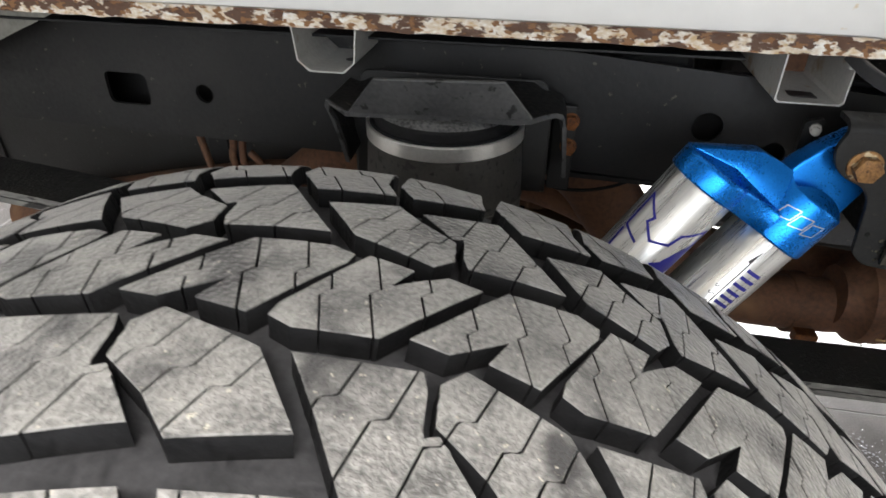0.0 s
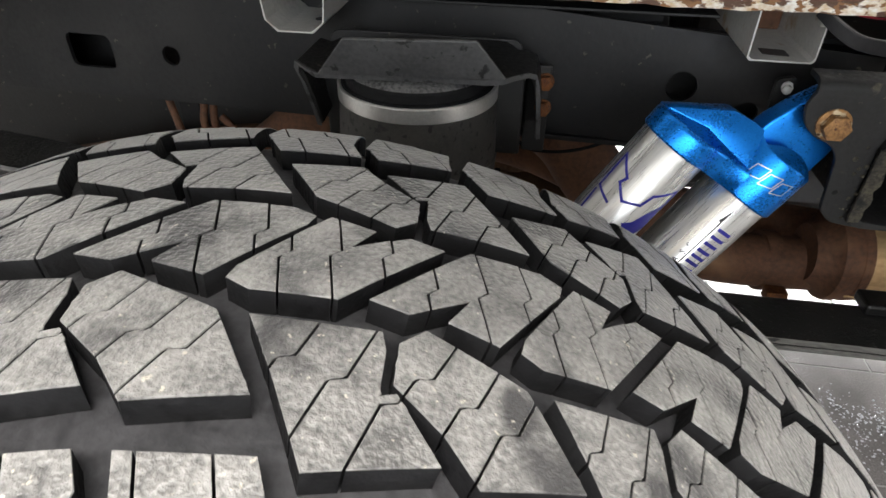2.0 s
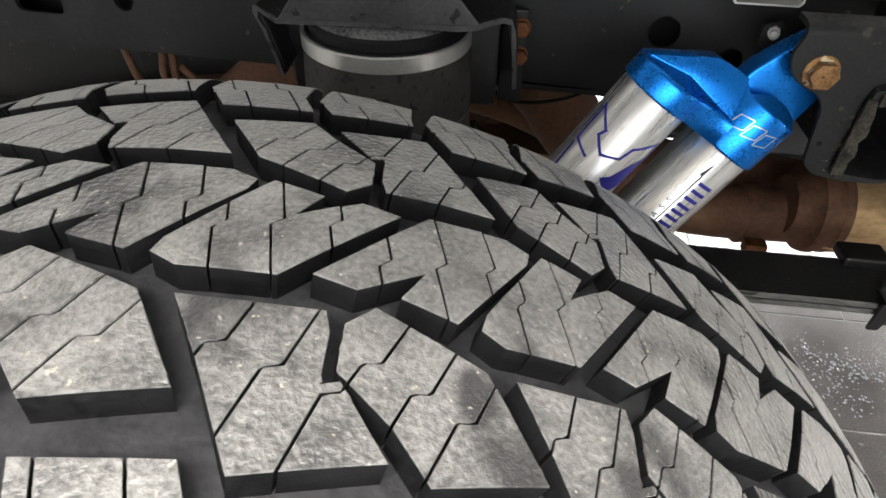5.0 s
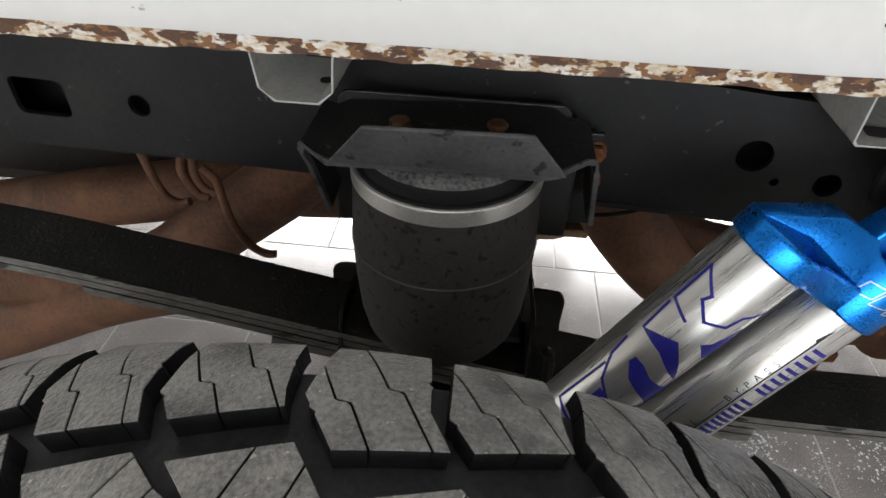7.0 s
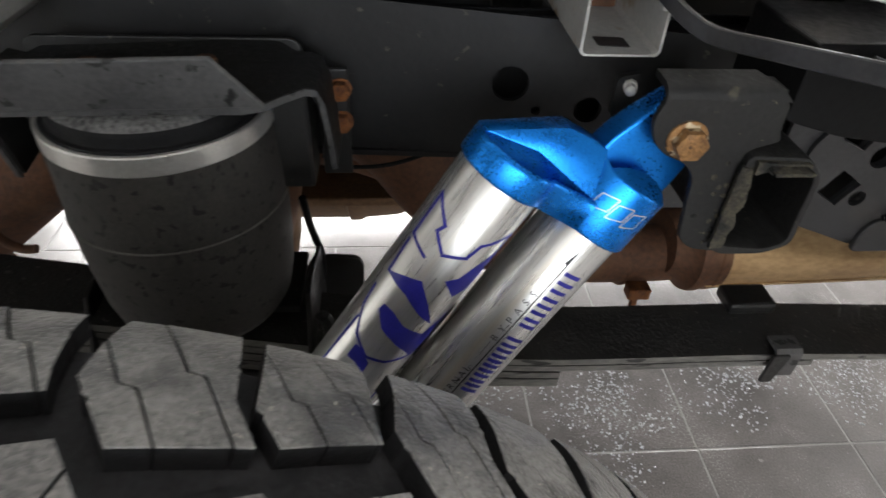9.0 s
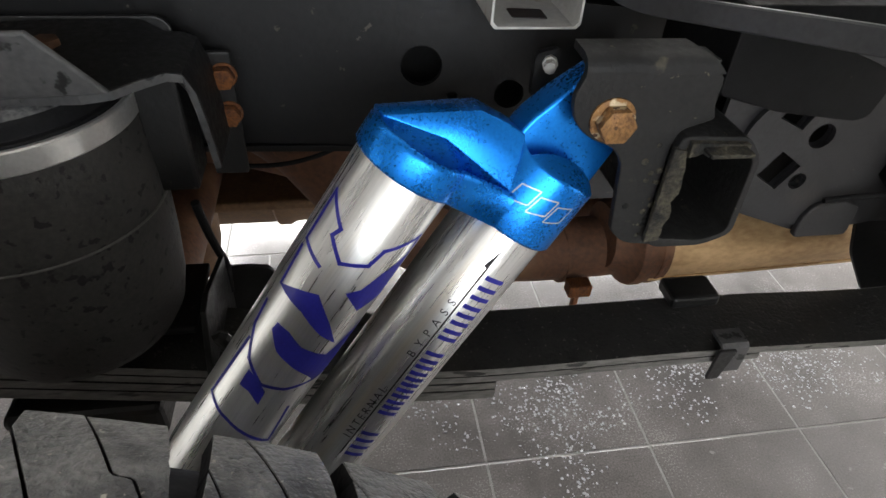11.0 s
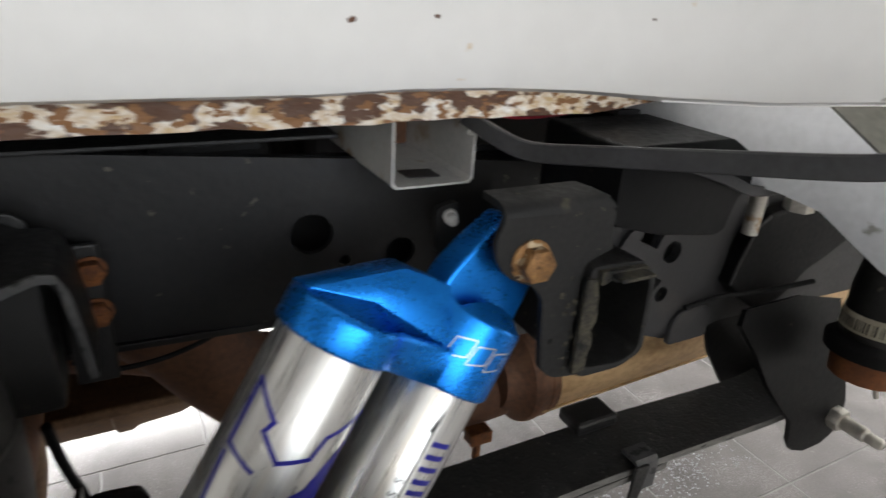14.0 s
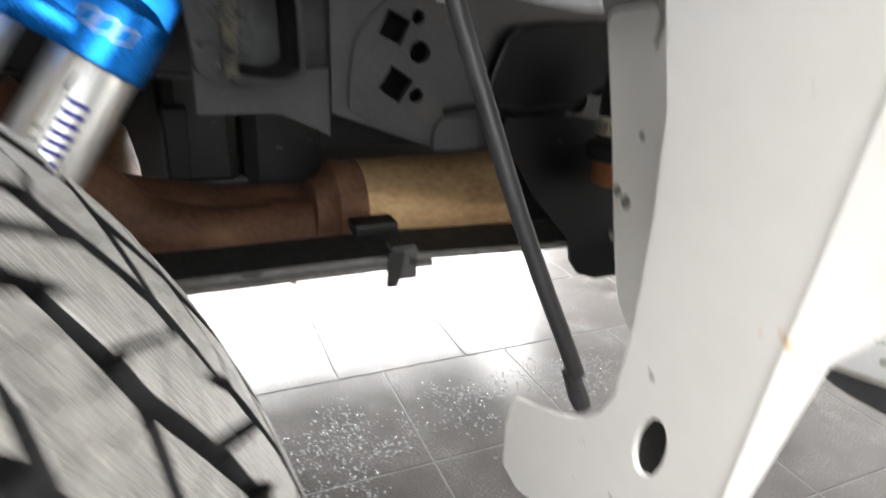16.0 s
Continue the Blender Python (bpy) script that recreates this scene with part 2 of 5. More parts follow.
def bevelled(bm, width, segments=2, angle=35):
    edges = [e for e in bm.edges if len(e.link_faces) == 2 and e.calc_face_angle(0) > radians(angle)]
    if width and edges:
        bmesh.ops.bevel(bm, geom=edges, offset=width, segments=segments, affect="EDGES", profile=0.5, clamp_overlap=True)
    return bm


def block(x0, x1, y0, y1, z0, z1, bevel=0.002, m=None):
    bm = bmesh.new()
    bmesh.ops.create_cube(bm, size=1)
    for v in bm.verts:
        v.co = Vector(((x0 + x1) / 2 + v.co.x * (x1 - x0), (y0 + y1) / 2 + v.co.y * (y1 - y0), (z0 + z1) / 2 + v.co.z * (z1 - z0)))
    bevelled(bm, bevel)
    if m:
        bm.transform(m)
    return bm


def prism(outline, depth, place, holes=(), bevel=0.0, segments=2):
    """A flat plate: a 2D outline with holes, in the plane's own two axes, thickened by depth along the third; place: its pose."""
    bm = bmesh.new()
    edges = []
    for loop in (outline, *holes):
        vs = [bm.verts.new((x, y, 0)) for x, y in loop]
        edges += [bm.edges.new((vs[i], vs[(i + 1) % len(vs)])) for i in range(len(vs))]
    if holes:
        bmesh.ops.triangle_fill(bm, use_beauty=True, use_dissolve=False, edges=edges)
    else:
        bm.faces.new(bm.verts[:])
    got = bmesh.ops.extrude_face_region(bm, geom=bm.faces[:])
    bmesh.ops.translate(bm, verts=[v for v in got["geom"] if isinstance(v, bmesh.types.BMVert)], vec=(0, 0, depth))
    bmesh.ops.recalc_face_normals(bm, faces=bm.faces)
    bevelled(bm, bevel, segments, 50)
    bm.transform(place)
    return bm


def facing_y(y):
    """The pose that lays a plate's axes along world x and z, with its thickness going away from the camera side, from y on."""
    return Matrix(((1, 0, 0, 0), (0, 0, 1, y), (0, 1, 0, 0), (0, 0, 0, 1)))


def facing_x(x):
    """Axes along world y and z, thickness along +x."""
    return Matrix(((0, 0, 1, x), (1, 0, 0, 0), (0, 1, 0, 0), (0, 0, 0, 1)))


def ring_points(n, r, cx=0.0, cy=0.0, start=0.0):
    return [(cx + r * math.cos(start + 2 * math.pi * i / n), cy + r * math.sin(start + 2 * math.pi * i / n)) for i in range(n)]


def rounded(points, r=0.006, n=4):
    """The outline with its corners rounded."""
    out = []
    k = len(points)
    for i in range(k):
        a, b, c = (Vector(points[(i + j) % k]) for j in (-1, 0, 1))
        ra = min(r, (a - b).length * 0.45, (c - b).length * 0.45)
        p, q = b + (a - b).normalized() * ra, b + (c - b).normalized() * ra
        for j in range(n + 1):
            s = j / n
            w = p * (1 - s) ** 2 + b * 2 * s * (1 - s) + q * s * s
            out.append((w.x, w.y))
    return out


def lathe(profile, axis_at, direction, steps=48, closed=False):
    """A turned body: (radius, height) pairs round an axis."""
    bm = bmesh.new()
    turn = Vector(direction).to_track_quat("Z", "Y").to_matrix().to_4x4()
    rows = []
    for r, h in profile:
        rows.append([bm.verts.new((r * math.cos(2 * math.pi * i / steps), r * math.sin(2 * math.pi * i / steps), h)) for i in range(steps)])
    pairs = list(zip(rows, rows[1:])) + ([(rows[-1], rows[0])] if closed else [])
    for a, b in pairs:
        for i in range(steps):
            j = (i + 1) % steps
            bm.faces.new((a[i], a[j], b[j], b[i]))
    if not closed:
        bm.faces.new(rows[0][::-1])
        bm.faces.new(rows[-1])
    bm.transform(Matrix.Translation(axis_at) @ turn)
    return bm


def smooth_path(points, n=8):
    """Points on a Catmull-Rom curve through the given ones."""
    ps = [Vector(p) for p in points]
    ps = [2 * ps[0] - ps[1]] + ps + [2 * ps[-1] - ps[-2]]
    out = []
    for i in range(1, len(ps) - 2):
        p0, p1, p2, p3 = ps[i - 1:i + 3]
        for j in range(n):
            t = j / n
            out.append(0.5 * (2 * p1 + (p2 - p0) * t + (2 * p0 - 5 * p1 + 4 * p2 - p3) * t * t + (3 * p1 - p0 - 3 * p2 + p3) * t ** 3))
    out.append(ps[-2])
    return out


def tube(points, radius, steps=14, flat=1.0, side=(0, 1, 0)):
    """A rod along points; radius: a number or one for each point."""
    bm = bmesh.new()
    rows = []
    side = Vector(side)
    for i, p in enumerate(points):
        p = Vector(p)
        along = (Vector(points[min(i + 1, len(points) - 1)]) - Vector(points[max(i - 1, 0)])).normalized()
        a = (side - along * side.dot(along)).normalized()
        b = along.cross(a)
        r = radius[i] if isinstance(radius, (list, tuple)) else radius
        rows.append([bm.verts.new(p + a * r * math.cos(2 * math.pi * k / steps) + b * r * flat * math.sin(2 * math.pi * k / steps)) for k in range(steps)])
    for a, b in zip(rows, rows[1:]):
        for k in range(steps):
            j = (k + 1) % steps
            bm.faces.new((a[k], a[j], b[j], b[k]))
    bm.faces.new(rows[0][::-1])
    bm.faces.new(rows[-1])
    return bm


def strap(points, height, thick):
    """A flat bar on edge along points."""
    bm = bmesh.new()
    rows = []
    for i, p in enumerate(points):
        along = (Vector(points[min(i + 1, len(points) - 1)]) - Vector(points[max(i - 1, 0)])).normalized()
        up = Vector((0, 0, 1))
        up = (up - along * up.dot(along)).normalized() * height / 2
        out = along.cross(up).normalized() * thick / 2
        rows.append([bm.verts.new(Vector(p) + u * up + o * out) for u, o in ((1, 0.6), (0.85, 1), (-0.85, 1), (-1, 0.6), (-1, -0.6), (-0.85, -1), (0.85, -1), (1, -0.6))])
    for a, b in zip(rows, rows[1:]):
        for k in range(8):
            bm.faces.new((a[k], a[(k + 1) % 8], b[(k + 1) % 8], b[k]))
    bm.faces.new(rows[0][::-1])
    bm.faces.new(rows[-1])
    return bm


def sweep_strip(points, y0, y1, thick):
    """A flat leaf: a line in x and z, its width from y0 to y1."""
    bm = bmesh.new()
    rows = []
    for i, (x, z) in enumerate(points):
        a, b = points[max(i - 1, 0)], points[min(i + 1, len(points) - 1)]
        n = Vector((-(b[1] - a[1]), b[0] - a[0])).normalized() * thick
        rows.append([bm.verts.new(c) for c in ((x, y0, z), (x, y1, z), (x - n.x, y1, z - n.y), (x - n.x, y0, z - n.y))])
    for a, b in zip(rows, rows[1:]):
        for k in range(4):
            bm.faces.new((a[k], a[(k + 1) % 4], b[(k + 1) % 4], b[k]))
    bm.faces.new(rows[0][::-1])
    bm.faces.new(rows[-1])
    return bm


def hex_bolt(bm_parent, at, direction, across, height, flange, mat=BOLT, name="bolt"):
    """A flanged hexagon head."""
    turn = Matrix.Translation(at) @ Vector(direction).to_track_quat("Z", "Y").to_matrix().to_4x4()
    bm = prism(ring_points(6, across / 1.732), height, Matrix.Translation((0, 0, flange * 0.12)), bevel=0.0012)
    bm.transform(turn)
    fl = lathe([(flange, 0), (flange, flange * 0.1), (flange * 0.8, flange * 0.2)], at, direction, 28)
    other = bpy.data.meshes.new("t")
    fl.to_mesh(other)
    fl.free()
    bm.from_mesh(other)
    bpy.data.meshes.remove(other)
    return part(name, bm, mat, bm_parent, smooth=True)


def joined(*bms):
    first = bms[0]
    for b in bms[1:]:
        me = bpy.data.meshes.new("t")
        b.to_mesh(me)
        b.free()
        first.from_mesh(me)
        bpy.data.meshes.remove(me)
    return first


def sheet(grid, thick=0.0015):
    """A thin sheet through rows of points, thickened."""
    bm = bmesh.new()
    rows = [[bm.verts.new(p) for p in row] for row in grid]
    for a, b in zip(rows, rows[1:]):
        for i in range(len(a) - 1):
            bm.faces.new((a[i], a[i + 1], b[i + 1], b[i]))
    bmesh.ops.recalc_face_normals(bm, faces=bm.faces)
    bmesh.ops.solidify(bm, geom=bm.faces[:], thickness=thick)
    return bm

# ---- the room ----


def room():
    floor = part("floor", block(-4.6, 4.6, -3.6, 3.2, -0.12, -0.0008, 0), GROUT)
    tagged(floor, "grey stone-look floor tiles with pale grout, wet in places", "floor", kind="structure")
    ceiling = part("ceiling", block(-4.6, 4.6, -3.6, 3.2, 3.1, 3.2, 0), WALL)
    tagged(ceiling, "plain white painted workshop ceiling", "ceiling", kind="structure")
    for name, b in (("wall_west", (-4.7, -4.6, -3.6, 3.2)), ("wall_east", (4.6, 4.7, -3.6, 3.2))):
        tagged(part(name, block(*b, 0, 3.1, 0), WALL), "plain white painted workshop wall", "wall", kind="structure")
    near = prism([(-4.7, 0), (4.7, 0), (4.7, 3.1), (-4.7, 3.1)], 0.1, facing_y(-3.7), [[(-1.6, 0.6), (2.2, 0.6), (2.2, 2.5), (-1.6, 2.5)]])
    tagged(part("wall_south", near, WALL), "white painted workshop wall with a window opening", "wall", kind="structure")
    far = prism([(-4.7, 0), (4.7, 0), (4.7, 3.1), (-4.7, 3.1)], 0.1, facing_y(3.2), [[(-1.8, 0.2), (2.6, 0.2), (2.6, 1.8), (-1.8, 1.8)]])
    tagged(part("wall_north", far, WALL), "white painted workshop wall with a wide window opening", "wall", kind="structure")
    return floor


FLOOR = room()
Y_TREAD, CX, R_TREAD, R_TOP = 0.1226, 0.027, 0.4515, 0.8715


# ---- wheel with its tyre ----


def shoulder_drop(v):
    """How far the crowned tread falls away across its width."""
    return 0.85 * v * v + 9.0 * max(abs(v) - 0.125, 0.0) ** 2


def on_tyre(u, v, depth=0.0):
    """u: metres along the tread, v: across it, from the middle of a pitch; in the tyre's own frame."""
    r = R_TREAD - shoulder_drop(v) - depth
    return Vector((r * math.sin(u / R_TREAD), v, r * math.cos(u / R_TREAD)))


def clip_half(poly, side):
    """The part of a polygon, in cut coordinates (p, q), with side * (q - limit) >= 0; limit given in side as (sign, limit)."""
    sign, limit = side
    out = []
    for i, a in enumerate(poly):
        b = poly[(i + 1) % len(poly)]
        da, db = sign * (a[1] - limit), sign * (b[1] - limit)
        if da >= 0:
            out.append(a)
        if (da >= 0) != (db >= 0):
            t = da / (da - db)
            out.append((a[0] + t * (b[0] - a[0]), limit))
    return out


def split_by_sipes(poly, direction, offsets, gap=1.3):
    """Cuts a tread block, in millimetres, along stepped lines at the given offsets."""
    d = Vector(direction).normalized()
    n = Vector((-d.y, d.x))
    if n.x < 0:
        n = -n

    def jog(p):
        return 2.4 * max(-1.0, min(1.0, p / 1.5))

    def fine(loop, step=3.0):
        out = []
        for i, a in enumerate(loop):
            b = loop[(i + 1) % len(loop)]
            k = max(1, int(math.hypot(b[0] - a[0], b[1] - a[1]) / step))
            out += [(a[0] + (b[0] - a[0]) * j / k, a[1] + (b[1] - a[1]) * j / k) for j in range(k)]
        return out

    mid = Vector((sum(p[0] for p in poly) / len(poly), sum(p[1] for p in poly) / len(poly)))
    cut = [((Vector(p) - mid).dot(d), Vector(p).dot(n) - jog((Vector(p) - mid).dot(d))) for p in fine(poly)]
    limits = [-1e4] + sorted(offsets) + [1e4]
    pieces = []
    for lo, hi in zip(limits, limits[1:]):
        piece = clip_half(clip_half(cut, (1, lo + gap / 2)), (-1, hi - gap / 2))
        if len(piece) > 3:
            piece = fine(piece, 1.6)
            pieces.append([tuple(mid + d * p + n * (q + jog(p) - mid.dot(n))) for p, q in piece])
    area = lambda s: 0.5 * abs(sum(s[i][0] * s[i - 1][1] - s[i - 1][0] * s[i][1] for i in range(len(s))))
    return [s for s in pieces if area(s) > 12]


def tread_mesh(name, poly, direction, through_points, stretch, depth=0.0115):
    """One tread block, cut by its sipes; stretch: the length of its pitch against the usual one."""
    d = Vector(direction).normalized()
    n = Vector((-d.y, d.x))
    if n.x < 0:
        n = -n
    bm = bmesh.new()
    rng = random.Random(name)
    centre = Vector((sum(p[0] for p in poly) / len(poly), sum(p[1] for p in poly) / len(poly)))
    poly = [tuple(Vector(p) + (Vector(p) - centre).normalized() * 0.35) for p in poly]
    for piece in split_by_sipes(poly, direction, [Vector(p).dot(n) for p in through_points], 0.9):
        lift = rng.uniform(-0.0003, 0.0003)
        mid = Vector((sum(p[0] for p in piece) / len(piece), sum(p[1] for p in piece) / len(piece)))
        rows = []
        for inset, deep in ((-0.7, depth), (0.0, 0.0045), (0.05, 0.0005), (0.3, 0.0 + lift)):
            row = []
            for p in piece:
                q = Vector(p)
                q += (mid - q).normalized() * inset * (0.25 if inset < 0 else 1)
                row.append(bm.verts.new(on_tyre(q.x * stretch / 1000, q.y / 1000, deep)))
            rows.append(row)
        for k, (a, b) in enumerate(zip(rows, rows[1:])):
            for i in range(len(a)):
                j = (i + 1) % len(a)
                f = bm.faces.new((a[i], a[j], b[j], b[i]))
                f.material_index = 0 if k < 2 else 1
        bm.faces.new(rows[-1]).material_index = 1
    bmesh.ops.triangulate(bm, faces=[f for f in bm.faces if len(f.verts) > 4])
    bmesh.ops.recalc_face_normals(bm, faces=bm.faces)
    me = bpy.data.meshes.new(name)
    bm.to_mesh(me)
    bm.free()
    me.materials.append(RUBBER)
    me.materials.append(TREAD)
    return me


def wheel():
    hub = (CX, Y_TREAD, R_TOP - R_TREAD)
    w = thing("wheel", hub, "truck wheel with a worn dusty all-terrain tyre standing on the floor", "wheel")
    # carcass: the groove floor, the shoulders and the side walls down to the rim
    side = [(0.0, -0.0115), (0.035, -0.0126), (0.07, -0.0159), (0.10, -0.0205), (0.122, -0.025), (0.14, -0.033), (0.151, -0.046), (0.158, -0.08), (0.156, -0.12), (0.14, -0.165), (0.125, -0.2)]
    profile = [(R_TREAD + dr, -v) for v, dr in side[::-1]] + [(R_TREAD + dr, v) for v, dr in side[1:]]
    inner = [(R_TREAD - 0.212, 0.125), (R_TREAD - 0.212, -0.125)]
    carcass = lathe(profile + inner, hub, (0, 1, 0), 120, closed=True)
    for v in carcass.verts:
        v.co.z = max(v.co.z, 0.006)
    tyre = part("tyre", carcass, GROOVE, w, "black rubber tyre with chunky siped tread", smooth=True)
    rim = [(0.222, -0.12), (0.218, -0.125), (0.2, -0.1), (0.19, -0.02), (0.06, 0.03), (0.06, 0.045), (0.19, 0.0), (0.2, 0.1), (0.218, 0.125), (0.222, 0.12)]
    part("rim", lathe(rim, hub, (0, 1, 0), 60), FRAME, w, "dark painted steel rim", smooth=True)
    # outline, direction of the sipes and a point on each of them, in millimetres from the middle of a pitch
    blocks = {
        "centre_block": ([(-11, -20.5), (22, 24), (53.5, 28), (63.8, 24), (62.5, 16.4), (39, -24.5), (19, -21), (26, -6), (4.5, -22.5)], (-15, 44), [(10, -5.5), (29.8, 0), (45.5, 14)]),
        "inner_block_a": ([(-73, 70), (-39, 80), (-25.5, 67), (-6, 54.5), (-4, 37.5), (-12, 28.5), (-50.5, 40.5)], (9, 27), [(-46.5, 58.5), (-32.5, 51.5), (-17, 43.5)]),
        "inner_block_b": ([(-26, 77), (13, 89.5), (19.5, 80), (32.5, 61), (48.3, 39.8), (28, 37.8), (3, 34.5), (0, 42), (-2, 60), (-7.5, 57.5)], (8, 38), [(-4.5, 70), (12, 57), (29.5, 49.5)]),
        "shoulder_lug_a": ([(-45.5, 112), (-35, 96.5), (4, 106.5), (1.5, 116), (-2, 151), (-45, 149)], (15, -27), [(-25, 108), (-9, 121)]),
        "shoulder_lug_b": ([(10, 114), (26, 88.5), (65, 95), (56.5, 112), (54, 151), (14, 150)], (15, -30), [(29, 103), (45, 117)]),
    }
    # pitches of uneven length round the tyre
    lengths = [110, 96, 96, *([108, 101] * 11), 112, 118]
    whole = sum(lengths)
    middle, meshes = 0.2095, {}
    for k, length in enumerate(lengths):
        if k:
            middle += math.pi * (lengths[k - 1] + length) / whole
        if abs(middle % (2 * math.pi) - math.pi) < 0.62:
            continue
        for kind, (poly, direction, sipes) in blocks.items():
            if (kind, length) not in meshes:
                meshes[kind, length] = tread_mesh(kind, poly, direction, sipes, length / 110)
            for turned in (False, True):
                ob = new("tread_block", meshes[kind, length])
                ob.parent = tyre
                m = Matrix.Rotation(middle, 4, "Y")
                ob.matrix_basis = m @ Matrix.Rotation(math.pi, 4, "Z") if turned else m
    w.rotation_euler = (-0.012, 0, 0)
    return w


wheel()

# ---- ladder frame ----


def frame_rail():
    t = thing("frame_rail", (0, 0.66, 0.7), "black painted steel truck frame rail with round holes", "frame rail")
    turn = Matrix.Translation((0.02, 0.6395, 0)) @ Matrix.Rotation(radians(-3.1), 4, "Z")
    out = [(-1.5, 0.685), (-0.35, 0.69), (0.1, 0.70), (0.6, 0.69), (0.6, 0.806), (0.05, 0.845), (-1.5, 0.85)]
    holes = [ring_points(20, 0.0125, -0.312, 0.751), ring_points(24, 0.0165, 0.306, 0.767), ring_points(20, 0.0125, 0.379, 0.744),
             ring_points(12, 0.0045, 0.332, 0.742), rounded([(-0.459, 0.727), (-0.395, 0.727), (-0.395, 0.77), (-0.459, 0.77)], 0.010)]
    part("outer_web", prism(out, 0.006, turn @ facing_y(0), holes), FRAME, t)
    part("inner_web", block(-1.5, 0.6, 0.07, 0.076, 0.69, 0.81, 0.001, turn), FRAME, t)
    part("top_flange", block(-1.5, 0.6, 0.007, 0.07, 0.80, 0.805, 0.001, turn), FRAME, t)
    part("bottom_flange", block(-1.5, 0.6, 0.007, 0.07, 0.686, 0.692, 0.001, turn), FRAME, t)
    part("brake_line", tube(smooth_path([(0.15, 0.664, 0.670), (0.17, 0.66, 0.660), (0.2015, 0.66, 0.659), (0.231, 0.66, 0.665), (0.2565, 0.66, 0.676), (0.285, 0.657, 0.697)]), 0.0022, 8), RUBBER, t, "thin black brake line")
    return t


frame_rail()


def rear_frame_section():
    t = thing("rear_frame_section", (0.8, 0.6, 0.63), "black steel rear frame section with round and square punched holes", "frame rail")
    square = lambda x, z, r, a: ring_points(4, r, x, z, radians(a))
    out = [(0.575, 0.655), (0.69, 0.613), (0.72, 0.606), (0.78, 0.617), (1.3, 0.60), (1.3, 0.86), (0.575, 0.86)]
    holes = [square(0.645, 0.685, 0.0205, 12), square(0.643, 0.744, 0.0195, 20), ring_points(18, 0.012, 0.672, 0.719), ring_points(14, 0.0085, 0.669, 0.673),
             ring_points(14, 0.0075, 0.669, 0.755), ring_points(18, 0.0155, 0.889, 0.662), ring_points(14, 0.009, 0.918, 0.676)]
    part("outer_web", prism(out, 0.005, facing_y(0.583), holes), PLATE, t)
    part("lower_web", prism([(0.44, 0.70), (0.44, 0.655), (0.522, 0.6545), (0.5745, 0.629), (0.5745, 0.70)], 0.005, facing_y(0.5905)), PLATE, t)
    part("inner_web", block(0.575, 1.3, 0.655, 0.66, 0.60, 0.86, 0.001), FRAME_DARK, t)
    part("top_flange", block(0.575, 1.3, 0.59, 0.655, 0.85, 0.856, 0.001), FRAME_DARK, t)
    raised = [(0.592, 0.66), (0.5945, 0.698), (0.6005, 0.731), (0.6095, 0.7455), (0.621, 0.756), (0.632, 0.768), (0.645, 0.79), (0.70, 0.80), (0.745, 0.80), (0.758, 0.745), (0.757, 0.705), (0.752, 0.679), (0.742, 0.64), (0.70, 0.618), (0.62, 0.645)]
    part("raised_plate", prism(rounded(raised, 0.006), 0.005, facing_y(0.5775), holes[:5], bevel=0.0012), PLATE, t, "dark grey raised plate with punched holes")
    # bulging cheek behind the plate, its rolled edge painted lighter as lit, pad below
    cheek = [(0.752, 0.676), (0.757, 0.698), (0.764, 0.718), (0.773, 0.738), (0.788, 0.749), (0.83, 0.756), (0.95, 0.76), (0.95, 0.70), (0.915, 0.682), (0.885, 0.67), (0.86, 0.648), (0.836, 0.632), (0.812, 0.632), (0.78, 0.652)]
    part("cheek", prism(rounded(cheek, 0.008), 0.02, facing_y(0.563), bevel=0.004, segments=3), FRAME_DARK, t, "black bulging cheek of the frame end")
    part("lit_rib", tube(smooth_path([(0.752, 0.5625, 0.676), (0.757, 0.5625, 0.698), (0.764, 0.5625, 0.718), (0.773, 0.5625, 0.738), (0.788, 0.5625, 0.749)]), 0.0016, 8), PLATE, t, smooth=True)
    pad = [(0.690, 0.609), (0.6895, 0.632), (0.698, 0.6475), (0.729, 0.6515), (0.748, 0.643), (0.7485, 0.609)]
    part("raised_pad", prism(rounded(pad, 0.006), 0.008, facing_y(0.5725), bevel=0.0025, segments=3), PLATE, t, "raised pad on the frame end")
    # folded box under the bed, in front of the web
    box = [(0.4865, 0.862), (0.4865, 0.8085), (0.53, 0.7965), (0.589, 0.7885), (0.598, 0.7915), (0.602, 0.806), (0.605, 0.8165), (0.612, 0.82), (0.642, 0.82), (0.622, 0.842), (0.585, 0.862)]
    part("upper_box", prism(rounded(box, 0.004), 0.085, facing_y(0.476), bevel=0.0016), FRAME_DARK, t, "black folded box under the bed")
    # the lip's lighter grey stands for light on the flange edge
    part("box_lip", strap(smooth_path([(0.522, 0.470, 0.853), (0.5696, 0.468, 0.838), (0.6061, 0.466, 0.825), (0.65, 0.47, 0.822)]), 0.008, 0.003), PLATE, t, "lip of the box, coloured lighter as a lit edge")
    part("harness", tube(smooth_path([(0.70, 0.57, 0.655), (0.75, 0.565, 0.662), (0.80, 0.56, 0.66), (0.87, 0.545, 0.668)]), 0.003, 8), RUBBER, t, "thin black cable")
    return t


rear_frame_section()


def frame_crossmember():
    t = thing("frame_crossmember", (0.3, 0.9, 0.8), "dark steel cross tube between the frame rails", "crossmember")
    part("tube", block(0.22, 0.32, 0.72, 1.6, 0.73, 0.82, 0.01), FRAME, t)
    return t


frame_crossmember()


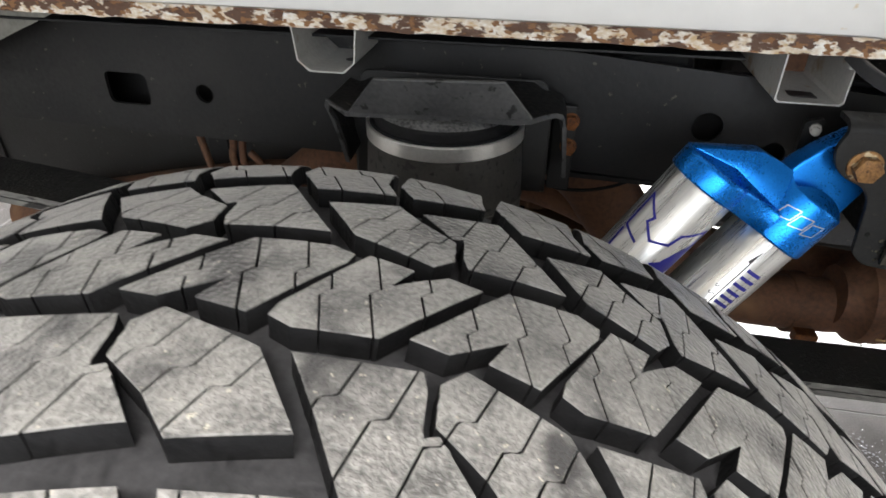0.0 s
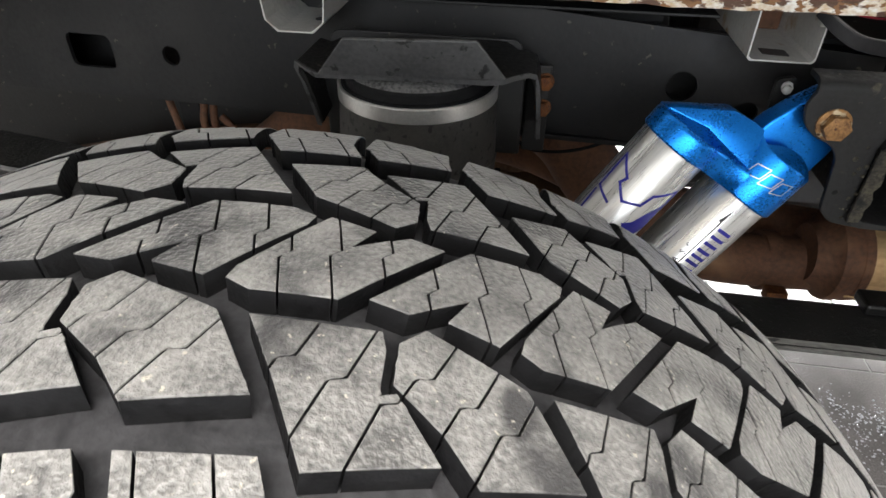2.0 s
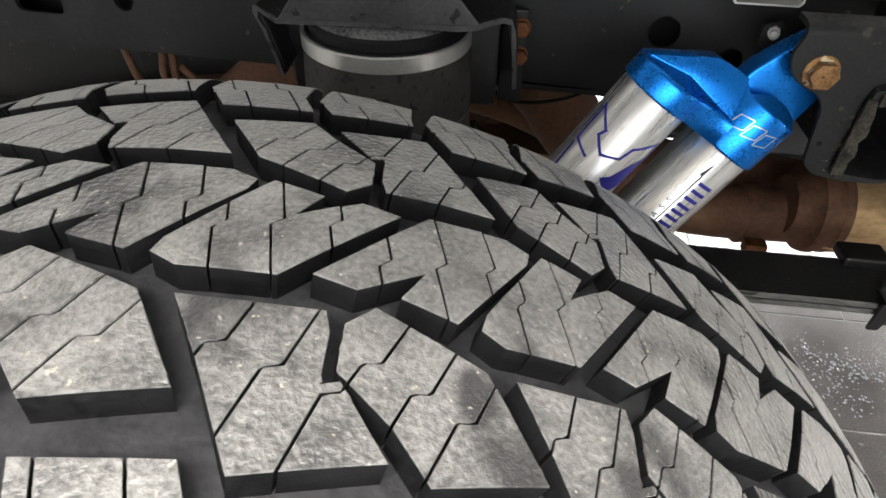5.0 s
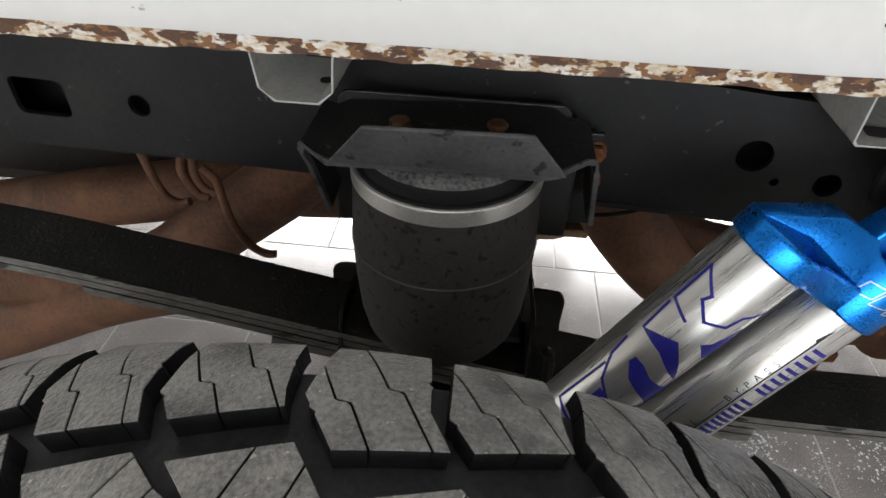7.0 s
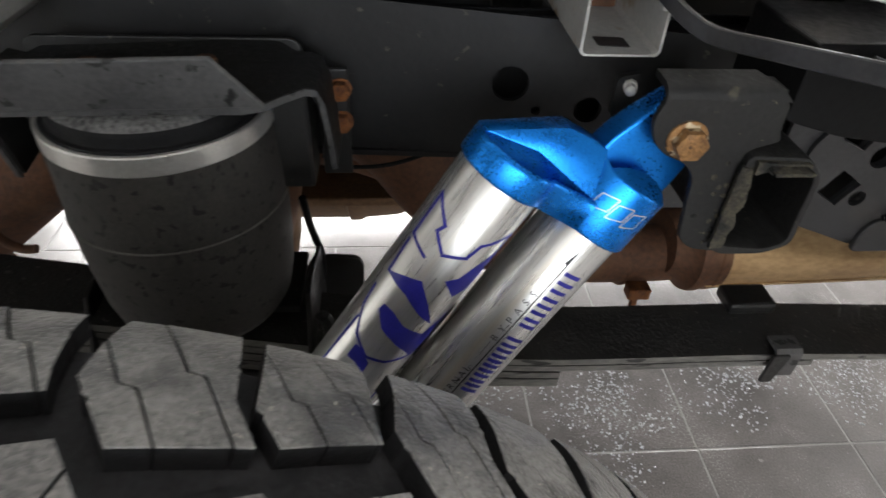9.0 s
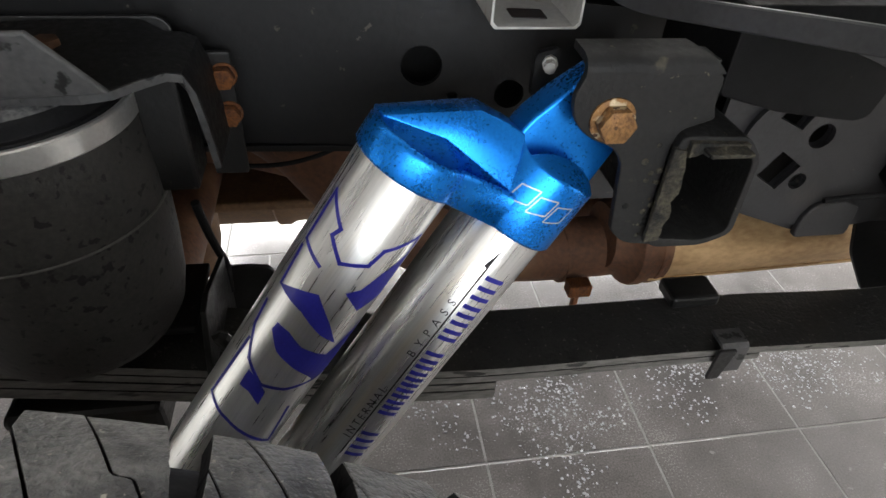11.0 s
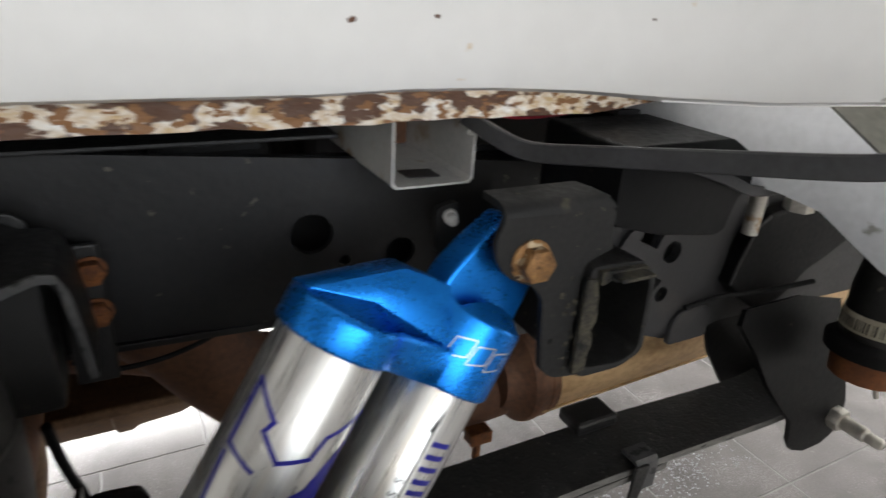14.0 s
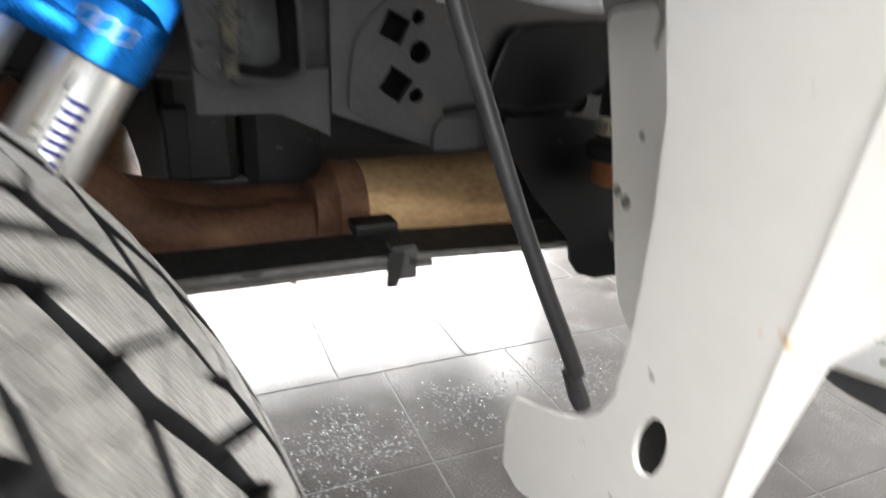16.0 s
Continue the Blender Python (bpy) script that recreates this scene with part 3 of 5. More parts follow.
def underbody():
    f = thing("fuel_tank", (-0.7, 1.3, 0.4), "black fuel tank under the bed", "fuel tank")
    part("shell", block(-1.3, -0.12, 0.93, 1.75, 0.42, 0.88, 0.04), STEEL_BLACK, f)
    for x in (-0.95, -0.45):
        part("strap", block(x - 0.02, x + 0.02, 0.924, 0.93, 0.44, 0.86, 0.002), FRAME, f, "steel tank strap")
    part("seam", block(-1.28, -0.14, 0.918, 0.93, 0.64, 0.65, 0.002), STEEL_BLACK, f)
    t = thing("underbody_cover", (0.8, 1.35, 0.47), "black cover panel under the rear of the bed", "panel")
    part("cover", block(0.505, 1.4, 0.93, 1.8, 0.435, 0.86, 0.03), STEEL_BLACK, t)
    part("front_cover", block(0.40, 0.51, 0.935, 1.8, 0.475, 0.86, 0.02), STEEL_BLACK, t)
    part("rear_cover", block(-0.1, 0.399, 1.5, 1.8, 0.29, 0.86, 0.02), STEEL_BLACK, t)
    # grey heat shield, kept with the cover's parts
    part("heat_shield", tube(smooth_path([(0.375, 0.955, 0.478), (0.44, 0.95, 0.481), (0.51, 0.95, 0.484), (0.635, 0.95, 0.486)]), [0.004] + [0.013] * 30, 14, 0.8), BRACKET_GREY, t, "grey flattened heat shield along the cover", smooth=True)
    part("bracket", block(0.40, 0.435, 0.90, 0.931, 0.50, 0.61, 0.004), FRAME, t)
    part("bolt_end", lathe([(0.006, 0), (0.006, 0.03), (0.004, 0.032)], (0.42, 0.925, 0.487), (0.2, -1, -0.2), 12), ZINC, t, "bright bolt end", smooth=True)
    return t


underbody()

# ---- truck bed ----


def wall_line(x):
    """How far the inner wheel housing stands out at x."""
    s = min(max((x - 0.3) / 0.3, 0.0), 1.6)
    return 0.508 - 0.115 * s * s


def truck_bed():
    t = thing("truck_bed", (0, 0.6, 0.87), "white truck bed with a rust-flaked lower hem", "truck bed")
    hem = block(-1.3, 0.563, 0.534, 0.539, 0.8705, 0.889, 0.0)
    bmesh.ops.subdivide_edges(hem, edges=[e for e in hem.edges if abs(e.verts[0].co.x - e.verts[1].co.x) > 1], cuts=90)
    rng = random.Random(4)
    for v in hem.verts:
        if v.co.z < 0.875:
            v.co.z += rng.uniform(-0.0012, 0.0012) + max(0.0, (v.co.x - 0.5) * 0.09)
        v.co.y += rng.uniform(-0.0006, 0.0006)
    part("hem", hem, HEM, t, "white hem flange with flaking brown rust")
    xs = [-1.3 + 0.05 * i for i in range(40)]
    rows = []
    for dy, z in ((0.030, 0.8885), (0.012, 0.8895), (0.003, 0.8925), (0.0, 0.899), (-0.002, 0.92), (-0.006, 0.96), (-0.014, 1.02), (-0.03, 1.12), (-0.06, 1.22)):
        rows.append([(x, wall_line(x) + min(dy, 0.026 if x < 0.45 else 0.012), z + 0.004 * math.sin(max(0.0, min(1.0, (x - 0.3) / 0.25)) * math.pi) * (z < 0.9) + max(0.0, min(0.02, (x - 0.52) * 0.11)) * (z < 0.93)) for x in xs])
    part("wheel_housing", sheet(rows, -0.0012), WHITE, t, "white painted inner wheel housing with small chips", smooth=True)
    rng = random.Random(21)
    for i in range(26):
        x, z = rng.uniform(-0.45, 0.62), rng.uniform(0.915, 1.01)
        y = wall_line(x) - 0.002 - (z - 0.92) * 0.12
        r = rng.choice((0.0007, 0.0009, 0.0012, 0.002))
        chip = [(x + r * rng.uniform(0.6, 1.4) * math.cos(a), z + r * rng.uniform(0.6, 1.4) * math.sin(a)) for a in [2 * math.pi * k / 8 for k in range(8)]]
        part("chip", prism(chip, 0.004, facing_y(y - 0.0008)), EXHAUST, t, "brown paint chip")
    # the housing's end is white too; grey here paints the shade on it
    end = [[(x, wall_line(x) + 0.004, z) for x in (0.652, 0.658, 0.664, 0.67)] for z in (0.912, 0.94, 0.98, 1.05, 1.2)]
    part("housing_end", sheet(end, -0.0012), STRIP, t, "end of the white wheel housing, coloured grey for its shade", smooth=True)
    # roof out of view, added to keep ceiling light off the inner tyre
    roof = []
    for s in range(9):
        a = s / 8 * math.pi / 2
        roof.append([(x, wall_line(min(x, 0.5)) - 0.06 - 0.6 * math.sin(a), 1.22 + 0.07 * (1 - math.cos(a))) for x in [-0.9 + 0.1 * i for i in range(23)]])
    part("housing_roof", sheet(roof, -0.0015), WHITE, t, "unseen white roof of the wheel housing, blocks overhead light", smooth=True)
    part("inner_bedside", block(0.672, 1.3, 0.515, 0.52, 0.9, 1.3, 0.001), WHITE, t, "white inner bedside behind the wheel housing")
    part("far_bedside", block(-1.3, 1.3, 1.9, 1.93, 0.56, 1.3, 0.004), WHITE, t, "white bedside on the other side of the truck")
    part("bed_floor", block(-1.3, 1.3, 0.541, 1.9, 0.893, 0.9, 0.0), STEEL_BLACK, t, "dark underside of the bed floor")
    for x0, x1, lean in ((0.36, 0.4215, 0.0), (-0.117, -0.047, 0.012)):
        if lean:
            outline = [(x0, 0.869), (x0 + lean * 0.3, 0.833), (x0 + lean + 0.004, 0.8215), (x1 - lean - 0.004, 0.8215), (x1 - lean * 0.3, 0.833), (x1, 0.869)]
        else:
            outline = [(x0, 0.869), (x0, 0.8245), (x0 + 0.003, 0.8215), (x1 - 0.003, 0.8215), (x1, 0.8245), (x1, 0.869)]
        inner = [(x - 0.0016 * (1 if x > (x0 + x1) / 2 else -1), z + (0.0016 if z < 0.83 else 0)) for x, z in outline]
        ring = outline + inner[::-1]
        part("cross_sill", prism(ring, 0.9, facing_y(0.552)), CHANNEL, t, "off-white folded steel cross sill, open at its end")
        part("sill_back", block(x0 + 0.003, x1 - 0.003, 0.66, 0.664, 0.8235, 0.869, 0), EXHAUST, t, "rust-stained inside of the sill")
    # slot and hole are not cut: thin black plates paint their shade
    part("sill_slot", prism(rounded([(0.378, 0.566), (0.402, 0.563), (0.402, 0.582), (0.378, 0.584)], 0.002), 0.0006, Matrix.Translation((0, 0, 0.8242))), PRINT_AND_SHADE, t, "slot in the sill, its shade a flat dark inlay")
    part("sill_hole", prism(ring_points(16, 0.006, -0.066, 0.59), 0.0006, Matrix.Translation((0, 0, 0.8262))), PRINT_AND_SHADE, t, "round hole in the sill, its shade a flat dark disc")
    part("clip", block(0.413, 0.425, 0.548, 0.556, 0.856, 0.869, 0.002), CHANNEL, t, "small off-white clip")
    wedge = [(-0.405, 0.868), (-0.42, 0.86), (-0.70, 0.745), (-0.95, 0.70), (-0.95, 0.868)]
    part("front_gusset", prism(wedge, 0.003, facing_y(0.603)), LINER, t, "greenish grey gusset under the hem")
    # long seam flange above the frame
    part("seam_flange", block(-1.3, 0.34, 0.60, 0.64, 0.846, 0.849, 0.001), FRAME, t)
    return t


truck_bed()

# ---- suspension ----


def air_spring():
    cx, cy = 0.044, 0.561
    t = thing("air_spring", (cx, cy, 0.57), "black rubber sleeve air spring with a bright aluminium crimp ring", "air spring")
    part("sleeve", lathe([(0.058, 0.0), (0.0705, 0.008), (0.0785, 0.022), (0.0832, 0.045), (0.0858, 0.08), (0.0868, 0.115), (0.086, 0.15), (0.0835, 0.192), (0.08, 0.193)], (cx, cy, 0.572), (0, 0, 1), 64), BAG, t, "dusty black rubber sleeve", smooth=True)
    part("seam", tube([(cx + 0.0872 * math.cos(a), cy + 0.0872 * math.sin(a), 0.699) for a in [2 * math.pi * i / 64 for i in range(65)]], 0.0009, 6, side=(0, 0, 1)), SEAM, t, "thin moulded seam line")
    part("crimp_ring", lathe([(0.0838, 0.0), (0.0848, 0.001), (0.0848, 0.0145), (0.0838, 0.0155), (0.079, 0.0155), (0.079, 0.0)], (cx, cy, 0.7635), (0, 0, 1), 64), BAND, t, "bright aluminium crimp ring", smooth=True)
    part("upper_bead", lathe([(0.0815, 0.0), (0.0800, 0.002), (0.0765, 0.0025), (0.0755, 0.005), (0.0758, 0.009), (0.0752, 0.0112), (0.0738, 0.0128)], (cx, cy, 0.7785), (0, 0, 1), 64), RUBBER, t, "black rolled upper bead", smooth=True)
    part("bead_top", lathe([(0.0739, 0.0127), (0.071, 0.0146), (0.066, 0.0162), (0.056, 0.0178), (0.03, 0.0185), (0.0, 0.0185)], (cx, cy, 0.7785), (0, 0, 1), 64), BAG_TOP, t, "dusty grey top of the bead", smooth=True)
    return t


air_spring()


def air_spring_bracket():
    t = thing("air_spring_bracket", (0.04, 0.55, 0.8), "black folded steel upper bracket over the air spring", "bracket")
    # front lip: a folded trapezoid that leans out
    lip = [[(-0.046, 0.508, 0.7985), (0.0, 0.506, 0.8005), (0.08, 0.501, 0.8045), (0.139, 0.496, 0.809)],
           [(-0.0145, 0.496, 0.838), (0.02, 0.494, 0.8397), (0.075, 0.491, 0.8427), (0.111, 0.489, 0.8447)]]
    part("front_lip", bevelled(sheet(lip, 0.004), 0.0012), BRACKET_GREY, t, "dark grey folded lip with black specks")
    # saddle plate: its front edge dips beside the lip, rises and folds down into two legs
    edge = [(-0.059, 0.530, 0.733), (-0.064, 0.530, 0.755), (-0.071, 0.529, 0.780), (-0.0765, 0.528, 0.795), (-0.0735, 0.525, 0.803), (-0.060, 0.516, 0.7995), (-0.048, 0.511, 0.797), (0.0, 0.509, 0.799), (0.08, 0.504, 0.803),
            (0.120, 0.503, 0.8035), (0.134, 0.510, 0.8025), (0.146, 0.522, 0.803), (0.158, 0.534, 0.8025), (0.166, 0.540, 0.799), (0.171, 0.545, 0.785), (0.174, 0.548, 0.762), (0.177, 0.550, 0.727)]
    rows = [[(x, y + (0.602 - y) * k, z + 0.008 * k * (-0.06 < x < 0.14)) for x, y, z in edge] for k in (0, 0.35, 0.7, 1)]
    part("saddle_plate", bevelled(sheet(rows, 0.0055), 0.0008, 1, 50), STEEL_BLACK, t, "black folded plate with legs", smooth=True)
    inward = [Vector((0.0042 if x < -0.063 and z < 0.8 or x < -0.0585 else -0.0042 if x > 0.17 else 0.0, 0, 0.0 if z < 0.793 else -0.0042)) for x, y, z in edge]
    rim = [[Vector(p) + Vector((0, -0.0022, 0.001)) for p in edge], [Vector(p) + v + Vector((0, -0.0022, 0)) for p, v in zip(edge, inward)]]
    part("plate_edge", sheet(rim, 0.002), BRACKET_GREY, t, "worn grey cut edge")
    part("back_flange", prism(rounded([(-0.062, 0.79), (0.150, 0.79), (0.150, 0.806), (0.143, 0.8125), (-0.055, 0.8125), (-0.062, 0.806)], 0.004), 0.004, facing_y(0.6025), bevel=0.001), STEEL_BLACK, t)
    part("mount_block", block(0.126, 0.156, 0.56, 0.6, 0.70, 0.79, 0.003), STEEL_BLACK, t)
    part("mount_block", block(-0.061, -0.043, 0.566, 0.6, 0.695, 0.79, 0.003), STEEL_BLACK, t)
    part("flange", block(0.158, 0.184, 0.609, 0.615, 0.683, 0.785, 0.0015), STEEL_BLACK, t)
    for z in (0.768, 0.738):
        hex_bolt(t, (0.178, 0.6085, z), (0, -1, 0), 0.015, 0.009, 0.0095, RUST)
    for x, y in ((0.003, 0.557), (0.0846, 0.564)):
        hex_bolt(t, (x, y, 0.803), (0, 0, 1), 0.016, 0.008, 0.011, EXHAUST)
    return t


air_spring_bracket()


def lower_spring_perch():
    t = thing("lower_spring_perch", (0.04, 0.56, 0.54), "black steel perch clamped between air spring and leaf spring", "bracket")
    part("base_plate", block(-0.04, 0.13, 0.545, 0.63, 0.565, 0.573, 0.002), STEEL_BLACK, t)
    part("rear_ear", prism(rounded([(0.108, 0.46), (0.19, 0.46), (0.186, 0.50), (0.187, 0.538), (0.181, 0.549), (0.15, 0.552), (0.128, 0.547), (0.118, 0.52)], 0.006), 0.006, facing_y(0.645), bevel=0.0012), STEEL_BLACK, t)
    part("front_ear", prism(rounded([(-0.096, 0.49), (-0.03, 0.49), (-0.03, 0.579), (-0.086, 0.576), (-0.094, 0.569)], 0.006), 0.006, facing_y(0.632), bevel=0.0012), STEEL_BLACK, t)
    for x in (0.138, -0.062):
        part("side_plate", prism([(0.50, 0.51), (0.64, 0.47), (0.64, 0.575), (0.56, 0.598), (0.54, 0.595)], 0.005, facing_x(x), bevel=0.001), STEEL_BLACK, t)
    part("u_bolt", tube(smooth_path([(0.16, 0.52, 0.42), (0.16, 0.52, 0.565), (0.154, 0.52, 0.585), (0.16, 0.52, 0.575)], 4), 0.006, 8), STEEL_BLACK, t)
    return t


lower_spring_perch()


def leaf_spring():
    t = thing("leaf_spring", (0.2, 0.565, 0.5), "black steel leaf spring pack with a folded clip", "leaf spring")
    line = smooth_path([(-0.75, 0, 0.675), (-0.43, 0, 0.6415), (-0.25, 0, 0.611), (-0.08, 0, 0.578), (0.08, 0, 0.548), (0.22, 0, 0.522), (0.35, 0, 0.508), (0.45, 0, 0.505), (0.64, 0, 0.505), (0.86, 0, 0.497), (0.93, 0, 0.508)], 6)
    xz = [(p.x, p.z) for p in line]

    def leaf(x0, x1, drop, thick, name="leaf"):
        pts = [(x, z - drop) for x, z in xz if x0 <= x <= x1]
        bm = bevelled(sweep_strip(pts, 0.527, 0.605, thick), 0.0022, 2, 60)
        bm.normal_update()
        for f in bm.faces:
            f.material_index = int(abs(f.normal.y) > 0.35)
        return part(name, bm, [LEAF, LEAF_EDGE], t)

    leaf(-0.75, 0.94, 0.0, 0.009)
    leaf(-0.60, 0.705, 0.0105, 0.008)
    leaf(-0.34, 0.40, 0.021, 0.009)
    leaf(-0.14, 0.398, 0.032, 0.012)
    part("eye", lathe([(0.03, 0), (0.03, 0.078), (0.012, 0.078), (0.012, 0)], (0.937, 0.527, 0.489), (0, 1, 0), 28, closed=True), STEEL_BLACK, t, smooth=True)
    # clip round the leaves
    clip = [(0.521, 0.476), (0.521, 0.511), (0.526, 0.515), (0.546, 0.515), (0.546, 0.5105), (0.5265, 0.5105), (0.5245, 0.507), (0.5245, 0.476)]
    part("clip", prism(clip, 0.03, facing_x(0.625), bevel=0.001), BRACKET_GREY, t, "worn folded spring clip")
    part("clip_tongue", prism(rounded([(0.618, 0.470), (0.632, 0.470), (0.64, 0.512), (0.62, 0.512)], 0.003), 0.004, facing_y(0.5175), bevel=0.001), STEEL_BLACK, t)
    part("bump_pad", bevelled(block(0.60, 0.655, 0.585, 0.622, 0.506, 0.522, 0.004), 0.0), STEEL_BLACK, t, "small black rubber pad")
    return t


leaf_spring()


def spring_hanger():
    t = thing("spring_hanger", (0.9, 0.55, 0.48), "black steel spring hanger plate with a long bolt", "bracket")
    rows = []
    for z, x0, x1, y in ((0.649, 0.768, 0.86, 0.552), (0.635, 0.757, 0.93, 0.546), (0.60, 0.781, 0.935, 0.535), (0.56, 0.802, 0.94, 0.525), (0.53, 0.826, 0.95, 0.518),
                         (0.505, 0.85, 0.957, 0.514), (0.478, 0.855, 0.958, 0.512), (0.46, 0.868, 0.95, 0.512), (0.449, 0.895, 0.93, 0.512)):
        rows.append([(x0 + (x1 - x0) * q, y, z) for q in (0, 0.33, 0.66, 1)])
    part("plate", sheet(rows, 0.006), FRAME_DARK, t, "black bent plate", smooth=True)
    part("inner_plate", prism(rounded([(0.79, 0.62), (0.82, 0.545), (0.87, 0.48), (0.95, 0.465), (0.98, 0.52), (0.96, 0.63)], 0.012), 0.006, facing_y(0.612), bevel=0.001), FRAME_DARK, t)
    part("bolt_shank", lathe([(0.009, 0), (0.009, 0.045), (0.007, 0.047), (0.007, 0.062), (0.004, 0.066)], (0.937, 0.512, 0.489), (0, -1, 0), 18), ZINC, t, "dirty zinc bolt end", smooth=True)
    hex_bolt(t, (0.937, 0.512, 0.489), (0, -1, 0), 0.026, 0.016, 0.019, ZINC, "nut")
    return t


spring_hanger()


def bump_stop():
    at = (0.882, 0.471, 0.568)
    t = thing("bump_stop", at, "black bump stop with a yellowed barcode label and orange foam base", "bump stop")
    up = (0.05, 0.05, 1)
    part("foam", lathe([(0.0240, 0.016), (0.0330, 0.019), (0.0350, 0.040), (0.0320, 0.046)], at, up, 40), ORANGE, t, "orange-brown foam base", smooth=True)
    part("collar", lathe([(0.0390, 0.045), (0.0450, 0.047), (0.0460, 0.060), (0.0400, 0.065), (0.0344, 0.066)], at, up, 44), RUBBER, t, smooth=True)
    part("cup", lathe([(0.0344, 0.06), (0.0352, 0.12), (0.0320, 0.15), (0.0160, 0.152)], at, up, 44), STEEL_BLACK, t, smooth=True)
    band = lathe([(0.0356, 0.074), (0.0356, 0.094), (0.0364, 0.094), (0.0364, 0.074)], at, up, 44, closed=True)
    label = part("label", band, LABEL, t, "yellowed paper label", smooth=True)
    axis = Vector(up).normalized()
    q = axis.to_track_quat("Z", "Y").to_matrix().to_4x4()
    rng = random.Random(9)
    a = radians(-170)
    while a < radians(180):
        w = rng.choice((0.02, 0.03, 0.05))
        bm = bmesh.new()
        vs = [bm.verts.new(Matrix.Translation(at) @ q @ Vector((0.0368 * math.cos(x), 0.0368 * math.sin(x), h))) for x, h in ((a, 0.077), (a + w, 0.077), (a + w, 0.089), (a, 0.089))]
        bm.faces.new(vs)
        part("bar", bm, PRINT_AND_SHADE, label)
        a += w + rng.choice((0.04, 0.06, 0.09))
    part("drip", tube([(0.909, 0.471, 0.57), (0.919, 0.469, 0.56), (0.924, 0.467, 0.548)], 0.003, 8), ZINC, t)
    return t


bump_stop()

# ---- shock absorber ----
D = Vector((0.5404, 0.1175, 0.824)).normalized()
LEFT, RIGHT = Vector((0.2894, 0.4827, 0.747)), Vector((0.3586, 0.4879, 0.7009))
E1 = (RIGHT - LEFT)
E1 = (E1 - D * E1.dot(D)).normalized()
E3 = E1.cross(D)
SEP = (RIGHT - LEFT).dot(E1)
SHOCK = Matrix.Translation(LEFT) @ Matrix((E1, D, E3)).transposed().to_4x4()
R_TUBE = 0.033


def on_tube(axis_a, r, angle, b):
    """A place on a tube: angle 0 faces E3."""
    return SHOCK @ Vector((axis_a + r * math.sin(angle), b, r * math.cos(angle)))


def printed(shape, axis_a, name, mat, parent, lift=0.0003, step=0.004):
    """A flat printed shape, given as (angle in degrees, b in metres), laid on the tube."""
    bm = bmesh.new()
    pts = []
    for i, p in enumerate(shape):
        q = shape[(i + 1) % len(shape)]
        k = max(1, int(math.hypot((q[0] - p[0]) * R_TUBE * 0.01745, q[1] - p[1]) / step))
        pts += [(p[0] + (q[0] - p[0]) * j / k, p[1] + (q[1] - p[1]) * j / k) for j in range(k)]
    # cut into thin bands of angle so that it follows the curve
    lo, hi = min(p[0] for p in pts), max(p[0] for p in pts)
    n = max(1, int((hi - lo) / 6))
    for i in range(n):
        a, b = lo + (hi - lo) * i / n, lo + (hi - lo) * (i + 1) / n
        band = clip_half([(p[1], p[0]) for p in pts], (1, a))
        band = clip_half(band, (-1, b))
        if len(band) > 2:
            vs = [bm.verts.new(on_tube(axis_a, R_TUBE + lift, radians(an), bb)) for bb, an in band]
            try:
                bm.faces.new(vs)
            except ValueError:
                pass
    bmesh.ops.remove_doubles(bm, verts=bm.verts, dist=0.00004)
    bmesh.ops.triangulate(bm, faces=bm.faces[:])
    return part(name, bm, mat, parent)


def stroke(points, width, closed=False):
    """A thin closed outline along a line given as (degrees, metres); width in metres."""
    k = math.degrees(1 / R_TUBE)
    out = []
    seg = list(zip(points, points[1:] + (points[:1] if closed else [])))
    if not closed:
        seg = seg[:len(points) - 1]
    for p, q in seg:
        d = Vector(((q[0] - p[0]) / k, q[1] - p[1]))
        d.normalize()
        n = Vector((-d.y, d.x)) * width / 2
        d *= width / 2
        out.append([(p[0] + (s * n.x - d.x) * k, p[1] + s * n.y - d.y) for s in (1, -1)] + [(q[0] + (s * n.x + d.x) * k, q[1] + s * n.y + d.y) for s in (-1, 1)])
    return out


